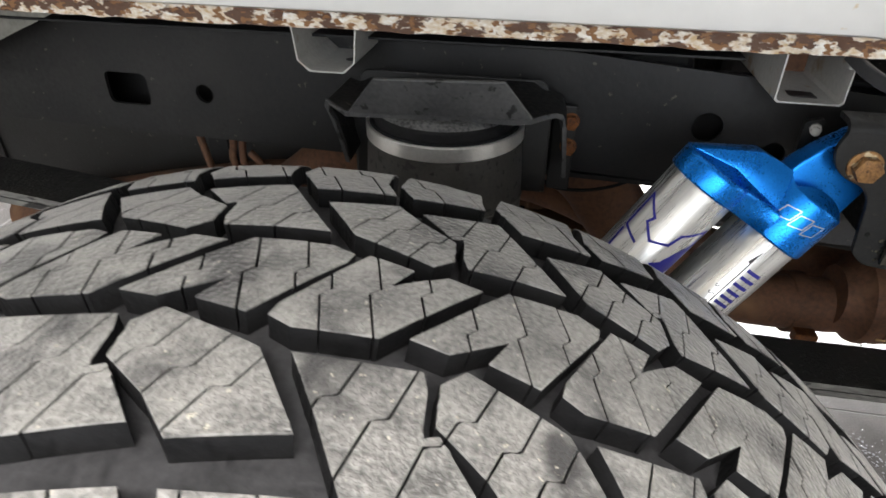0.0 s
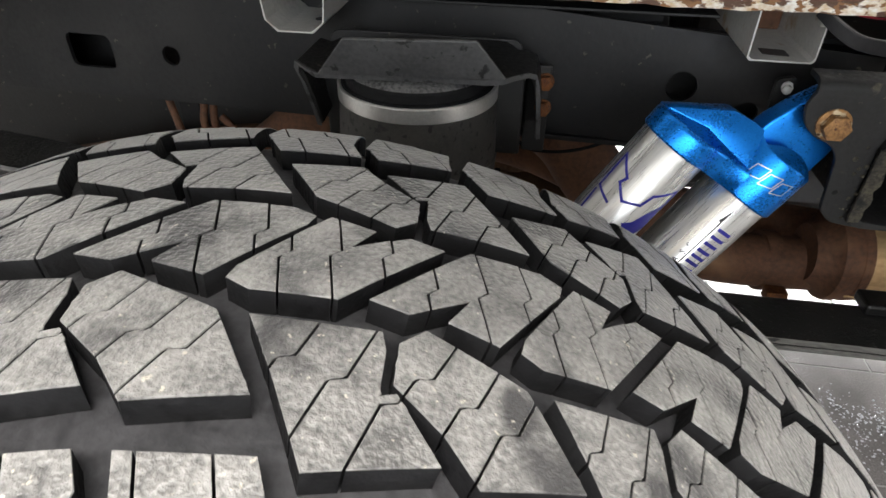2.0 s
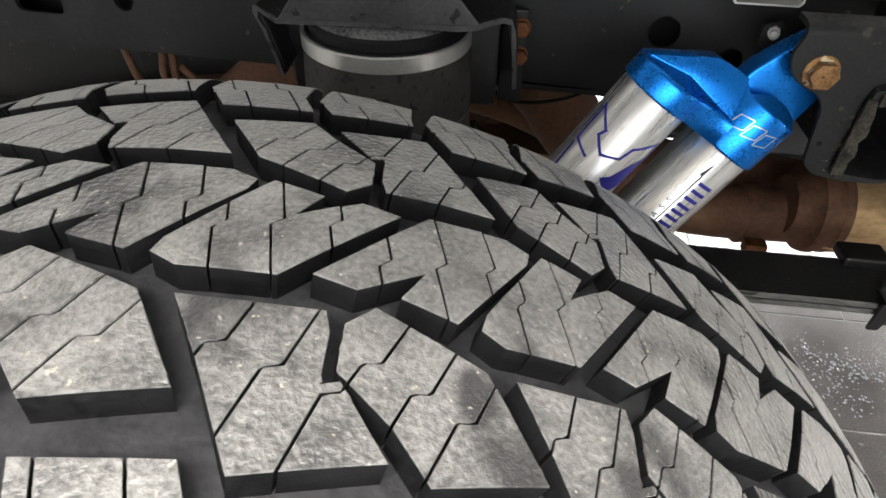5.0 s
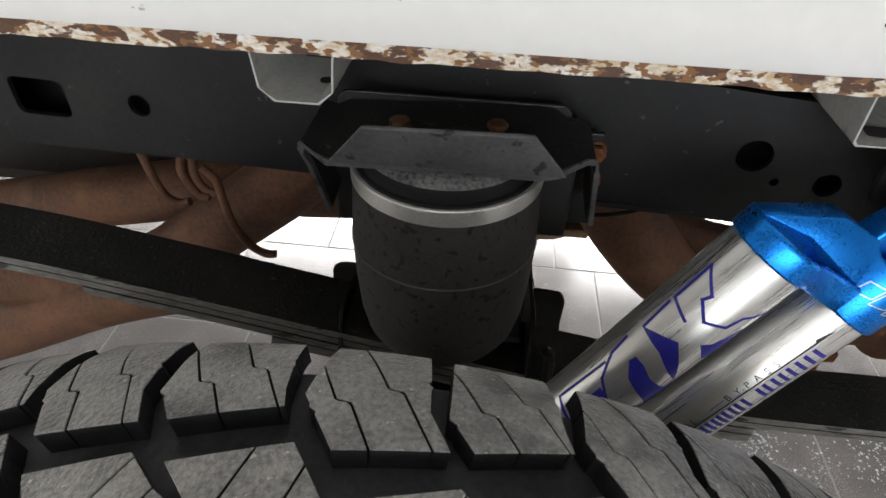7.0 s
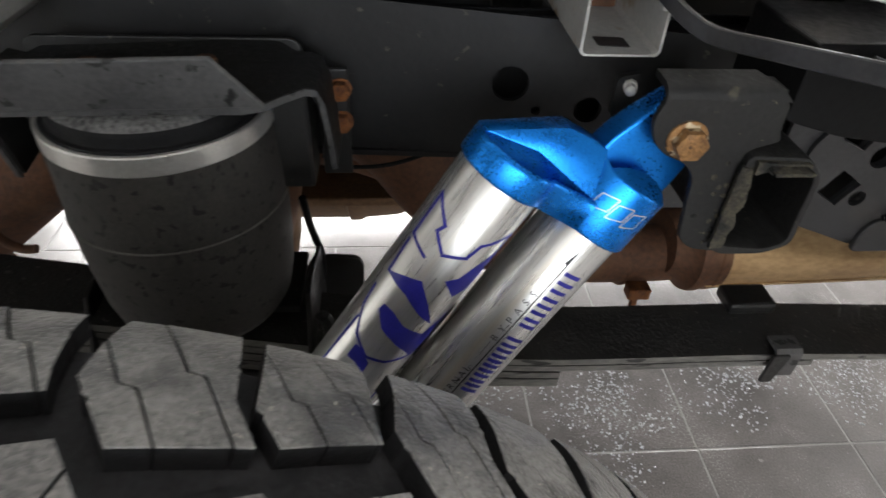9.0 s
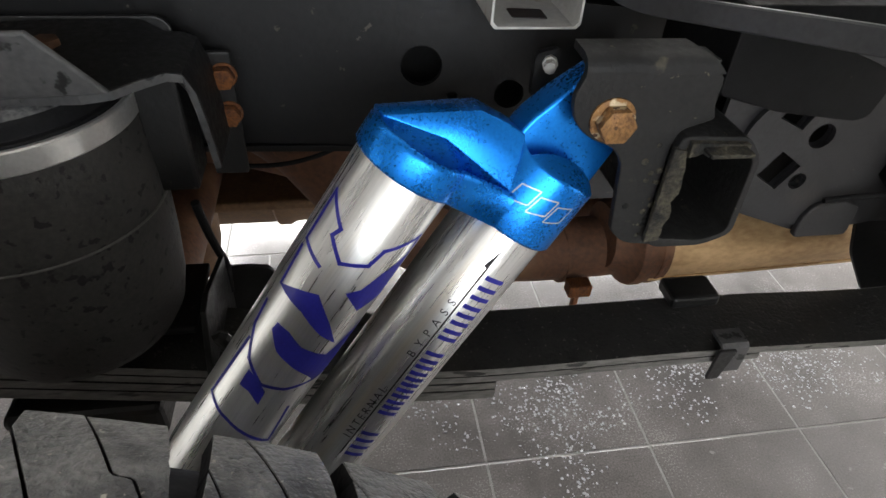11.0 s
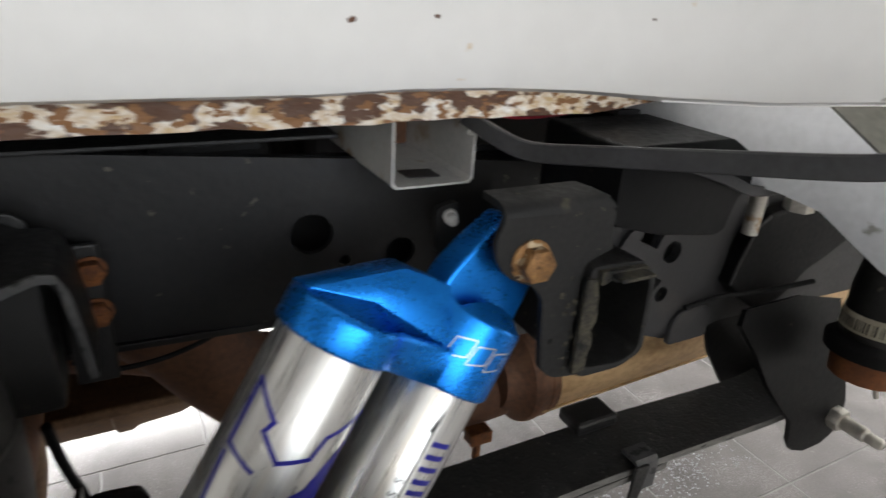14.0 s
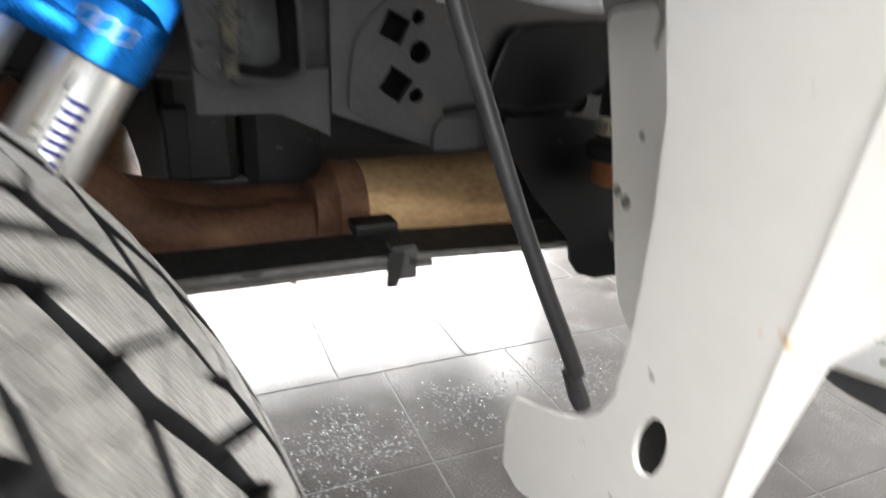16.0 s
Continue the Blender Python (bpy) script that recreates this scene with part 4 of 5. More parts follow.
def shock_absorber():
    t = thing("shock_absorber", LEFT - D * 0.3, "twin-tube brushed aluminium shock absorber with a blue anodised cap", "shock absorber")
    for a, name, label in ((0.0, "main_tube", "brushed aluminium tube with a blue printed emblem"), (SEP, "reservoir_tube", "brushed aluminium reservoir tube with small print")):
        base = SHOCK @ Vector((a, -0.33, 0))
        tb = part(name, lathe([(0.03, 0), (R_TUBE, 0.003), (R_TUBE, 0.349), (0.031, 0.352)], base, D, 72), TUBE, t, label, smooth=True)
        if a == 0.0:
            main = tb
        else:
            reservoir = tb
    # cap: a ring round both tubes with a pinched waist, open inside
    n = 40
    outline = []
    rc = 0.0362
    for i in range(n + 1):
        th = radians(52) + (2 * math.pi - radians(104)) * i / n
        outline.append((rc * math.cos(th), rc * math.sin(th)))
    for i in range(n + 1):
        th = -(math.pi - radians(52)) + (2 * math.pi - radians(104)) * i / n
        outline.append((SEP + rc * math.cos(th), rc * math.sin(th)))
    outline = outline[::-1]

    def rim_top(a):
        return 0.038 + 0.004 * min(max(a / 0.055, 0), 1)

    bm = bmesh.new()
    rows = []
    # (inset from the outline, height; None: the rim's height plus the lift)
    for inset, b, lift in ((0.0012, 0.0165, 0), (0.0, 0.018, 0), (0.0, None, -0.0045), (0.0007, None, -0.0018), (0.002, None, -0.0004), (0.0034, None, 0), (0.0044, None, -0.0008), (0.0048, None, -0.0025), (0.0052, None, -0.019), (0.012, None, -0.0195)):
        row = []
        for a, c in outline:
            centre = Vector((0, 0)) if a < SEP * 0.36 else Vector((SEP, 0)) if a > SEP * 0.64 else Vector((a, 0))
            p = Vector((a, c))
            p += (centre - p).normalized() * inset
            row.append(bm.verts.new(SHOCK @ Vector((p.x, b if b is not None else rim_top(a) + lift, p.y))))
        rows.append(row)
    for a, b in zip(rows, rows[1:]):
        for i in range(len(a)):
            j = (i + 1) % len(a)
            bm.faces.new((a[i], a[j], b[j], b[i]))
    bm.faces.new(rows[0][::-1])
    bmesh.ops.triangulate(bm, faces=[bm.faces.new(rows[-1])])
    part("cap_ring", bm, BLUE, t, "blue anodised ring round both tubes", smooth=True)
    # the boss over the reservoir: a round wall whose top slopes up to a step before the ear
    bm = bmesh.new()
    rows = []
    steps = 44
    for k in range(steps + 1):
        th = radians(-84 + 188 * k / steps)
        deg = math.degrees(th)
        rise = 0.0075 * min(max((-50 - deg) / 27, 0), 1) ** 1.3
        rim = (SEP + 0.0364 * math.sin(th), 0.0364 * math.cos(th))
        inner_c = min(rim[1] * 0.97, 0.0205)
        inner_a = SEP + 0.034 * math.sin(radians(max(min(deg, 90), -80)))
        slope = max(rim[1] - inner_c, 0) / 0.0160
        ring = [(rim[0], 0.0185, rim[1]), (rim[0], 0.0635 + rise, rim[1]), (SEP + (rim[0] - SEP) * 0.985, 0.0650 + rise, rim[1] * 0.985), (SEP + (rim[0] - SEP) * 0.96, 0.0657 + rise, rim[1] * 0.96),
                (inner_a, 0.0657 + rise * 0.6 + 0.0105 * slope, inner_c), (inner_a, 0.0655 + rise * 0.6 + 0.0095 * slope, inner_c - 0.0012), (inner_a, 0.045, inner_c - 0.002)]
        rows.append([bm.verts.new(SHOCK @ Vector(p)) for p in ring])
    for a, b in zip(rows, rows[1:]):
        for i in range(len(a) - 1):
            bm.faces.new((a[i], a[i + 1], b[i + 1], b[i]))
    bmesh.ops.recalc_face_normals(bm, faces=bm.faces)
    cap = part("cap", bm, BLUE, t, "blue anodised boss over the reservoir tube", smooth=True)
    # the sloped land between the tubes, cut back to a leaning facet
    bm = bmesh.new()
    front = [(-0.0322, 0.0395, 0.004), (0.0186, 0.0707, 0.0028), (0.0380, 0.0735, 0.0085), (0.0478, 0.0738, 0.0135), (0.0520, 0.058, 0.0205), (0.0572, 0.0413, 0.0245), (0.0075, 0.0468, 0.0090)]
    back = [(-0.033, 0.038, -0.016), (0.022, 0.071, -0.022), (0.056, 0.0725, -0.022)]
    f = [bm.verts.new(SHOCK @ Vector(p)) for p in front]
    g = [bm.verts.new(SHOCK @ Vector(p)) for p in back]
    low = [bm.verts.new(SHOCK @ Vector((a + da, 0.021, c + dc))) for (a, b, c), da, dc in ((front[0], 0.008, -0.012), (front[6], 0.0, -0.014), (front[5], 0.002, -0.012), (back[2], 0.0, 0.0), (back[0], 0.008, 0.0))]
    bm.faces.new((f[0], f[6], f[5], f[4], f[2], f[1]))
    bm.faces.new((f[2], f[4], f[3]))
    bm.faces.new((f[0], f[1], g[1], g[0]))
    bm.faces.new((f[1], f[2], f[3], g[2], g[1]))
    bm.faces.new((f[0], low[0], low[1], f[6]))
    bm.faces.new((f[6], low[1], low[2], f[5]))
    bm.faces.new((f[5], low[2], low[3], g[2], f[3], f[4]))
    bm.faces.new((g[0], g[1], g[2], low[3], low[4]))
    bm.faces.new((f[0], g[0], low[4], low[0]))
    bm.faces.new(low[::-1])
    bmesh.ops.recalc_face_normals(bm, faces=bm.faces)
    part("land", bevelled(bm, 0.0008, 2, 24), BLUE, t, "sloped blue machined land", smooth=True)
    # mounting ear
    ear = [(0.047, 0.058), (0.0485, 0.082), (0.056, 0.104), (0.0645, 0.122), (0.068, 0.130), (0.082, 0.132), (0.098, 0.125), (0.108, 0.112), (0.1155, 0.097), (0.1165, 0.058)]
    part("mounting_ear", prism(rounded(ear, 0.006), 0.024, SHOCK @ Matrix.Translation((0, 0, -0.016)), bevel=0.0022, segments=3), BLUE, t, "blue anodised mounting ear", smooth=True)
    # emblem on the main tube as plain shapes
    for shape in (
        [(-74, -0.0865), (-50, -0.0790), (-26, -0.0725), (2, -0.0880), (26, -0.1042), (0, -0.0990), (-31, -0.0899)],
        [(-2.6, -0.0632), (10.5, -0.0573), (22, -0.0430), (44, -0.0250), (50, -0.0600), (24.4, -0.0746)],
        [(-48, -0.1137), (-46.8, -0.1068), (-29.5, -0.1073), (-8.9, -0.1131), (25.5, -0.1152), (42.4, -0.0957), (60, -0.0800), (62, -0.1300), (36.5, -0.1420), (20.2, -0.1360), (-3.4, -0.1310), (-30, -0.1250)],
        [(-44, -0.1640), (-44.3, -0.1499), (-30, -0.1511), (-14, -0.1580), (-12.6, -0.1703), (-30, -0.1640)],
    ):
        printed(shape, 0.0, "emblem_shape", LOGO_BLUE, main)
    for line in ([(-78.9, -0.0133), (-45.4, -0.0282), (-50, -0.0351), (-26.6, -0.0467), (0.7, -0.0393), (6.7, -0.026), (42.6, -0.0108)], [(-78.9, -0.0133), (-77.1, -0.0506), (-43.2, -0.0565)], [(-77.3, -0.0566), (-72.7, -0.0857)],
                 [(-77.5, -0.1038), (-72.5, -0.1223), (-52.2, -0.1432), (-23.5, -0.154), (3.6, -0.1507), (36.5, -0.1398)], [(42.6, -0.0108), (46, -0.035)],
                 [(-67.7, -0.133), (-71.5, -0.1884), (-44.5, -0.1933), (-34.6, -0.194), (2.1, -0.2004), (33.6, -0.2064), (25.6, -0.1687)]):
        for s in stroke(line, 0.0026):
            printed(s, 0.0, "emblem_line", LOGO_BLUE, main)
    # small print on the reservoir
    for s in stroke([(-15.5, -0.01), (-15.5, -0.2)], 0.0012):
        printed(s, SEP, "print_line", PRINT_AND_SHADE, reservoir)
    printed([(-14.5, 0.006), (-15, -0.010), (-21, -0.009)], SEP, "print_arrow", PRINT_AND_SHADE, reservoir)
    return t, main, reservoir, cap


SHOCK_THING, MAIN, RESERVOIR, CAP = shock_absorber()


def text_on_tube(text, size, axis_a, angle, b_start, parent, mat, spacing=1.0):
    """Letters that climb the tube, with their feet towards larger angles."""
    data = bpy.data.curves.new("text", "FONT")
    data.body, data.size, data.space_character, data.align_x = text, size, spacing, "LEFT"
    ob = bpy.data.objects.new("text", data)
    scene.collection.objects.link(ob)
    dg = bpy.context.evaluated_depsgraph_get()
    me = bpy.data.meshes.new_from_object(ob.evaluated_get(dg))
    bm = bmesh.new()
    bm.from_mesh(me)
    bpy.data.objects.remove(ob)
    bpy.data.meshes.remove(me)
    for v in bm.verts:
        v.co = on_tube(axis_a, R_TUBE + 0.0003, radians(angle) - v.co.y / R_TUBE, b_start + v.co.x)
    return part("print", bm, mat, parent)


text_on_tube("INTERNAL", 0.0085, SEP, -18.5, -0.184, RESERVOIR, PRINT_AND_SHADE, 1.5)
text_on_tube("BYPASS", 0.0085, SEP, -18.5, -0.096, RESERVOIR, PRINT_AND_SHADE, 2.25)

# bars in place of the brand line below the small print
for b, w in [(-0.200, 0.013), (-0.184, 0.013), (-0.152, 0.010), (-0.140, 0.011), (-0.127, 0.010), (-0.115, 0.004), (-0.109, 0.011), (-0.096, 0.012), (-0.073, 0.011), (-0.058, 0.012), (-0.043, 0.014), (-0.026, 0.014)]:
    for k in (0.0, 0.62):
        if w > 0.005 or not k:
            printed([(-10, b + w * k), (-10, b + w * k + 0.0036), (17, b + w * k + 0.0036), (17, b + w * k)], SEP, "print_bar", LOGO_BLUE, RESERVOIR)


def cap_marks():
    """Thin silver outlines of a three-part mark on the cap's boss."""
    k = 0.0365
    for a0, a1, b0, b1 in ((-47, -26, 0.037, 0.053), (-24, -4, 0.037, 0.053), (-2, 18, 0.037, 0.053)):
        loop = [(a0, b0), (a1, b0 + 0.004), (a1 + 3, b1), (a0 + 4, b1 - 0.003)]
        bm = bmesh.new()
        for i, p in enumerate(loop):
            q = loop[(i + 1) % 4]
            for j in range(4):
                s0, s1 = j / 4, (j + 1) / 4
                ends = [(p[0] + (q[0] - p[0]) * s, p[1] + (q[1] - p[1]) * s) for s in (s0, s1)]
                d = Vector((math.radians(ends[1][0] - ends[0][0]) * k, ends[1][1] - ends[0][1])).normalized() * 0.0005
                vs = []
                for (a, b), sg in ((ends[0], 1), (ends[0], -1), (ends[1], -1), (ends[1], 1)):
                    vs.append(bm.verts.new(SHOCK @ Vector((SEP + k * math.sin(radians(a) - sg * d.y / k), b + sg * d.x, k * math.cos(radians(a) - sg * d.y / k)))))
                bm.faces.new(vs)
        part("cap_mark", bm, SILVER_LINE, CAP)


cap_marks()


def shock_bracket():
    t = thing("shock_bracket", (0.45, 0.52, 0.7), "black steel shock mount bracket with open box end", "bracket")
    plate = [(0.398, 0.827), (0.4835, 0.825), (0.4835, 0.803), (0.4875, 0.795), (0.466, 0.7875), (0.4635, 0.778), (0.4635, 0.722), (0.469, 0.706), (0.481, 0.703), (0.480, 0.6965), (0.450, 0.7005), (0.4385, 0.712), (0.4375, 0.722),
             (0.4335, 0.766), (0.4245, 0.7775), (0.4085, 0.7835), (0.397, 0.794), (0.3925, 0.809), (0.398, 0.824)]
    part("front_plate", prism(rounded(plate, 0.007), 0.006, facing_y(0.472), bevel=0.002), MUD, t)
    bend = [[(x, y, z) for x in (0.398, 0.43, 0.46, 0.476 - k * 0.004, 0.4835 - k * 0.004)] for k, (y, z) in enumerate(((0.472, 0.824), (0.4725, 0.8285), (0.4755, 0.8325), (0.481, 0.8345), (0.499, 0.835)))]
    part("top_plate", sheet(bend, 0.005), MUD, t, smooth=True)
    part("side_plate", prism([(0.478, 0.83), (0.499, 0.83), (0.58, 0.80), (0.58, 0.76), (0.54, 0.765), (0.478, 0.805)], 0.004, facing_x(0.4775)), STEEL_BLACK, t)
    part("back_plate", prism(rounded([(0.393, 0.806), (0.41, 0.810), (0.41, 0.76), (0.393, 0.775)], 0.004), 0.006, facing_y(0.549)), STEEL_BLACK, t)
    # folded box with an open end
    o = rounded([(0.4645, 0.704), (0.472, 0.7005), (0.506, 0.700), (0.5265, 0.709), (0.5245, 0.770), (0.511, 0.7855), (0.4645, 0.7875)], 0.007)
    i = rounded([(0.470, 0.7085), (0.505, 0.7045), (0.5215, 0.711), (0.520, 0.768), (0.5085, 0.7815), (0.4695, 0.783)], 0.006)
    part("box_end", prism(o, 0.12, facing_y(0.465), [i], bevel=0.001), MUD, t, "open folded box with worn edges")
    part("box_back", block(0.469, 0.522, 0.57, 0.574, 0.703, 0.784, 0.001), STEEL_BLACK, t)
    # torn, mud-caked lips along the top and one side of the opening
    rng = random.Random(11)
    ragged = [(0.470 + 0.040 * k / 9, 0.7755 + rng.uniform(-0.003, 0.0025)) for k in range(10)]
    part("box_lip", prism([(0.470, 0.785)] + ragged + [(0.510, 0.783)], 0.006, facing_y(0.4605), bevel=0.0006), CAKED, t, "torn upper lip with dried mud")
    part("box_lip", block(0.478, 0.507, 0.450, 0.463, 0.7795, 0.7825, 0.0012), CAKED, t)
    ragged = [(0.4725 + rng.uniform(-0.002, 0.002), 0.708 + 0.070 * k / 11) for k in range(12)]
    part("box_lip", prism([(0.4605, 0.7065)] + ragged + [(0.4615, 0.780)], 0.004, facing_y(0.4635), bevel=0.0006), CAKED, t, "doubled side lip caked with dried mud")
    for k in range(18):
        r, x, z = rng.uniform(0.0012, 0.003), 0.4585 + rng.gauss(0, 0.005), rng.uniform(0.702, 0.778)
        clod = lathe([(r, 0), (r * 0.8, 0.0008), (r * 0.3, 0.0016), (0, 0.0017)], (x, 0.4722, z), (0.1, -1, 0.1), 7)
        part("mud_clod", clod, CAKED, t, smooth=True)
    hex_bolt(t, (0.4195, 0.4720, 0.7965), (0, -1, 0), 0.0205, 0.010, 0.0142)
    part("spacer", lathe([(0.0055, 0), (0.0055, 0.004), (0.0042, 0.0042), (0.0042, 0.011), (0.003, 0.0118), (0, 0.0119)], (0.4035, 0.549, 0.800), (-0.3, -1, 0), 8), CHANNEL, t, "pale bolt end", smooth=True)
    return t


shock_bracket()


def exhaust():
    t = thing("exhaust_pipe", (0.3, 0.75, 0.45), "brown rusty exhaust pipe arching over the axle", "exhaust pipe")
    path = smooth_path([(0.615, 0.742, 0.473), (0.56, 0.745, 0.467), (0.47, 0.748, 0.465), (0.40, 0.750, 0.475), (0.345, 0.755, 0.495), (0.27, 0.76, 0.572), (0.215, 0.765, 0.64), (0.13, 0.77, 0.695), (0.02, 0.77, 0.71), (-0.09, 0.77, 0.68), (-0.185, 0.77, 0.597), (-0.30, 0.77, 0.505), (-0.40, 0.77, 0.43), (-0.5, 0.77, 0.38), (-0.7, 0.77, 0.36)], 6)
    girth = [0.04 if p.x > 0.42 else 0.04 + 0.009 * min((0.42 - p.x) / 0.12, 1) for p in path]
    part("pipe", tube(path, girth, 22), EXHAUST, t, smooth=True)
    part("clamp", lathe([(0.042, 0), (0.046, 0.002), (0.046, 0.024), (0.042, 0.026)], (0.525, 0.751, 0.463), (1, 0.1, 0), 28), EXHAUST, t, "rusty band clamp", smooth=True)
    part("clamp_bolt", joined(block(0.53, 0.56, 0.685, 0.705, 0.434, 0.452, 0.002), block(0.54, 0.548, 0.69, 0.699, 0.405, 0.44, 0.002)), RUST, t, "rusty clamp bolt")
    part("second_pipe", tube(smooth_path([(0.66, 0.86, 0.455), (0.55, 0.88, 0.455), (0.45, 0.88, 0.462), (0.32, 0.885, 0.49), (0.15, 0.9, 0.55), (-0.1, 0.92, 0.58)], 6), 0.037, 18), EXHAUST, t, smooth=True)
    part("front_pipe", tube(smooth_path([(-0.85, 0.86, 0.40), (-0.62, 0.845, 0.46), (-0.45, 0.84, 0.50), (-0.30, 0.845, 0.525), (-0.12, 0.86, 0.53)], 6), 0.047, 18), EXHAUST, t, smooth=True)
    for pts in ([(-0.340, 0.70, 0.68), (-0.3369, 0.70, 0.6592), (-0.3309, 0.70, 0.6265), (-0.3222, 0.70, 0.602), (-0.307, 0.70, 0.594), (-0.292, 0.70, 0.598)], [(-0.293, 0.71, 0.675), (-0.2942, 0.71, 0.6606), (-0.2986, 0.71, 0.6333), (-0.285, 0.71, 0.6038), (-0.270, 0.71, 0.600)],
                [(-0.281, 0.715, 0.675), (-0.2855, 0.715, 0.63), (-0.2755, 0.715, 0.6072), (-0.262, 0.715, 0.603)], [(-0.26, 0.69, 0.658), (-0.2524, 0.69, 0.6503), (-0.2453, 0.69, 0.6400), (-0.2425, 0.69, 0.6128), (-0.2362, 0.69, 0.5742), (-0.2196, 0.69, 0.5438), (-0.2028, 0.69, 0.5313), (-0.1877, 0.69, 0.5312)]):
        part("hanger_rod", tube(smooth_path(pts), 0.0055, 10), EXHAUST, t, "rusty hanger rod", smooth=True)
    m = thing("muffler", (0.8, 0.79, 0.42), "tan stained steel muffler with a rolled seam", "muffler")
    at, along = Vector((0.6, 0.7335, 0.4965)), (1, 0.033, 0.003)
    part("end_cone", lathe([(0.042, -0.022), (0.048, -0.008), (0.057, 0.0), (0.0655, 0.004), (0.0672, 0.009), (0.0672, 0.016), (0.0652, 0.02), (0.0652, 0.042)], at, along, 44), EXHAUST, m, "heat-browned end cone", smooth=True)
    part("shell", lathe([(0.0635, 0.016), (0.0645, 0.03), (0.0645, 0.7), (0.05, 0.72)], at, along, 48), MUFFLER, m, smooth=True)
    part("seam", tube([(0.625, 0.6765, 0.4665), (1.3, 0.70, 0.4685)], 0.0022, 8), MUFFLER, m)
    part("end_ring", lathe([(0.0645, 0), (0.0662, 0.002), (0.0662, 0.006), (0.0645, 0.009)], at + Vector((0.028, 0.001, 0)), along, 44), EXHAUST, m, "rusty end seam", smooth=True)
    low = thing("tail_pipe", (-0.6, 0.75, 0.25), "brown rusty lower pipe behind the wheel", "exhaust pipe")
    part("pipe", tube(smooth_path([(-1.0, 0.75, 0.12), (-0.72, 0.75, 0.25), (-0.5, 0.75, 0.36), (-0.3, 0.76, 0.42)]), 0.05, 18), EXHAUST, low, smooth=True)
    return t


exhaust()


def axle():
    t = thing("rear_axle", (CX, 0.8, 0.43), "rusty brown rear axle with a round differential housing", "axle")
    part("tube", lathe([(0.045, 0), (0.045, 1.4)], (CX, 0.30, 0.432), (0, 1, 0), 28), EXHAUST, t, smooth=True)
    part("spring_pad", block(-0.04, 0.09, 0.52, 0.61, 0.46, 0.50, 0.006), STEEL_BLACK, t)
    part("differential", lathe([(0.06, -0.3), (0.09, -0.2), (0.17, -0.12), (0.19, -0.03), (0.19, 0.09), (0.196, 0.095), (0.196, 0.115), (0.19, 0.125), (0.185, 0.19), (0.165, 0.25), (0.12, 0.285), (0.05, 0.30)], (0.04, 1.25, 0.395), (1, 0, 0), 40), DIFF, t, "tan-brown differential housing", smooth=True)
    part("cover_flange", block(0.05, 0.262, 0.955, 1.16, 0.397, 0.414, 0.004), DIFF, t, "tan flange of the differential cover")
    part("strut", tube([(0.022, 0.96, 0.29), (0.03, 0.96, 0.35), (0.036, 0.965, 0.43)], [0.03, 0.034, 0.03], 18), DIFF, t, "tan cast strut on the housing", smooth=True)
    part("drum", lathe([(0.12, 0), (0.125, 0.01), (0.125, 0.07), (0.06, 0.08)], (CX, 0.24, 0.432), (0, 1, 0), 36), STEEL_BLACK, t, smooth=True)
    h = thing("air_hose", (0.17, 0.63, 0.6), "black air hose hanging beside the air spring", "hose")
    part("hose", tube(smooth_path([(0.1314, 0.625, 0.6451), (0.1343, 0.632, 0.6083), (0.1385, 0.636, 0.5825), (0.1427, 0.637, 0.5619), (0.1412, 0.637, 0.5287)]), 0.004, 10), RUBBER, h)
    return t


axle()


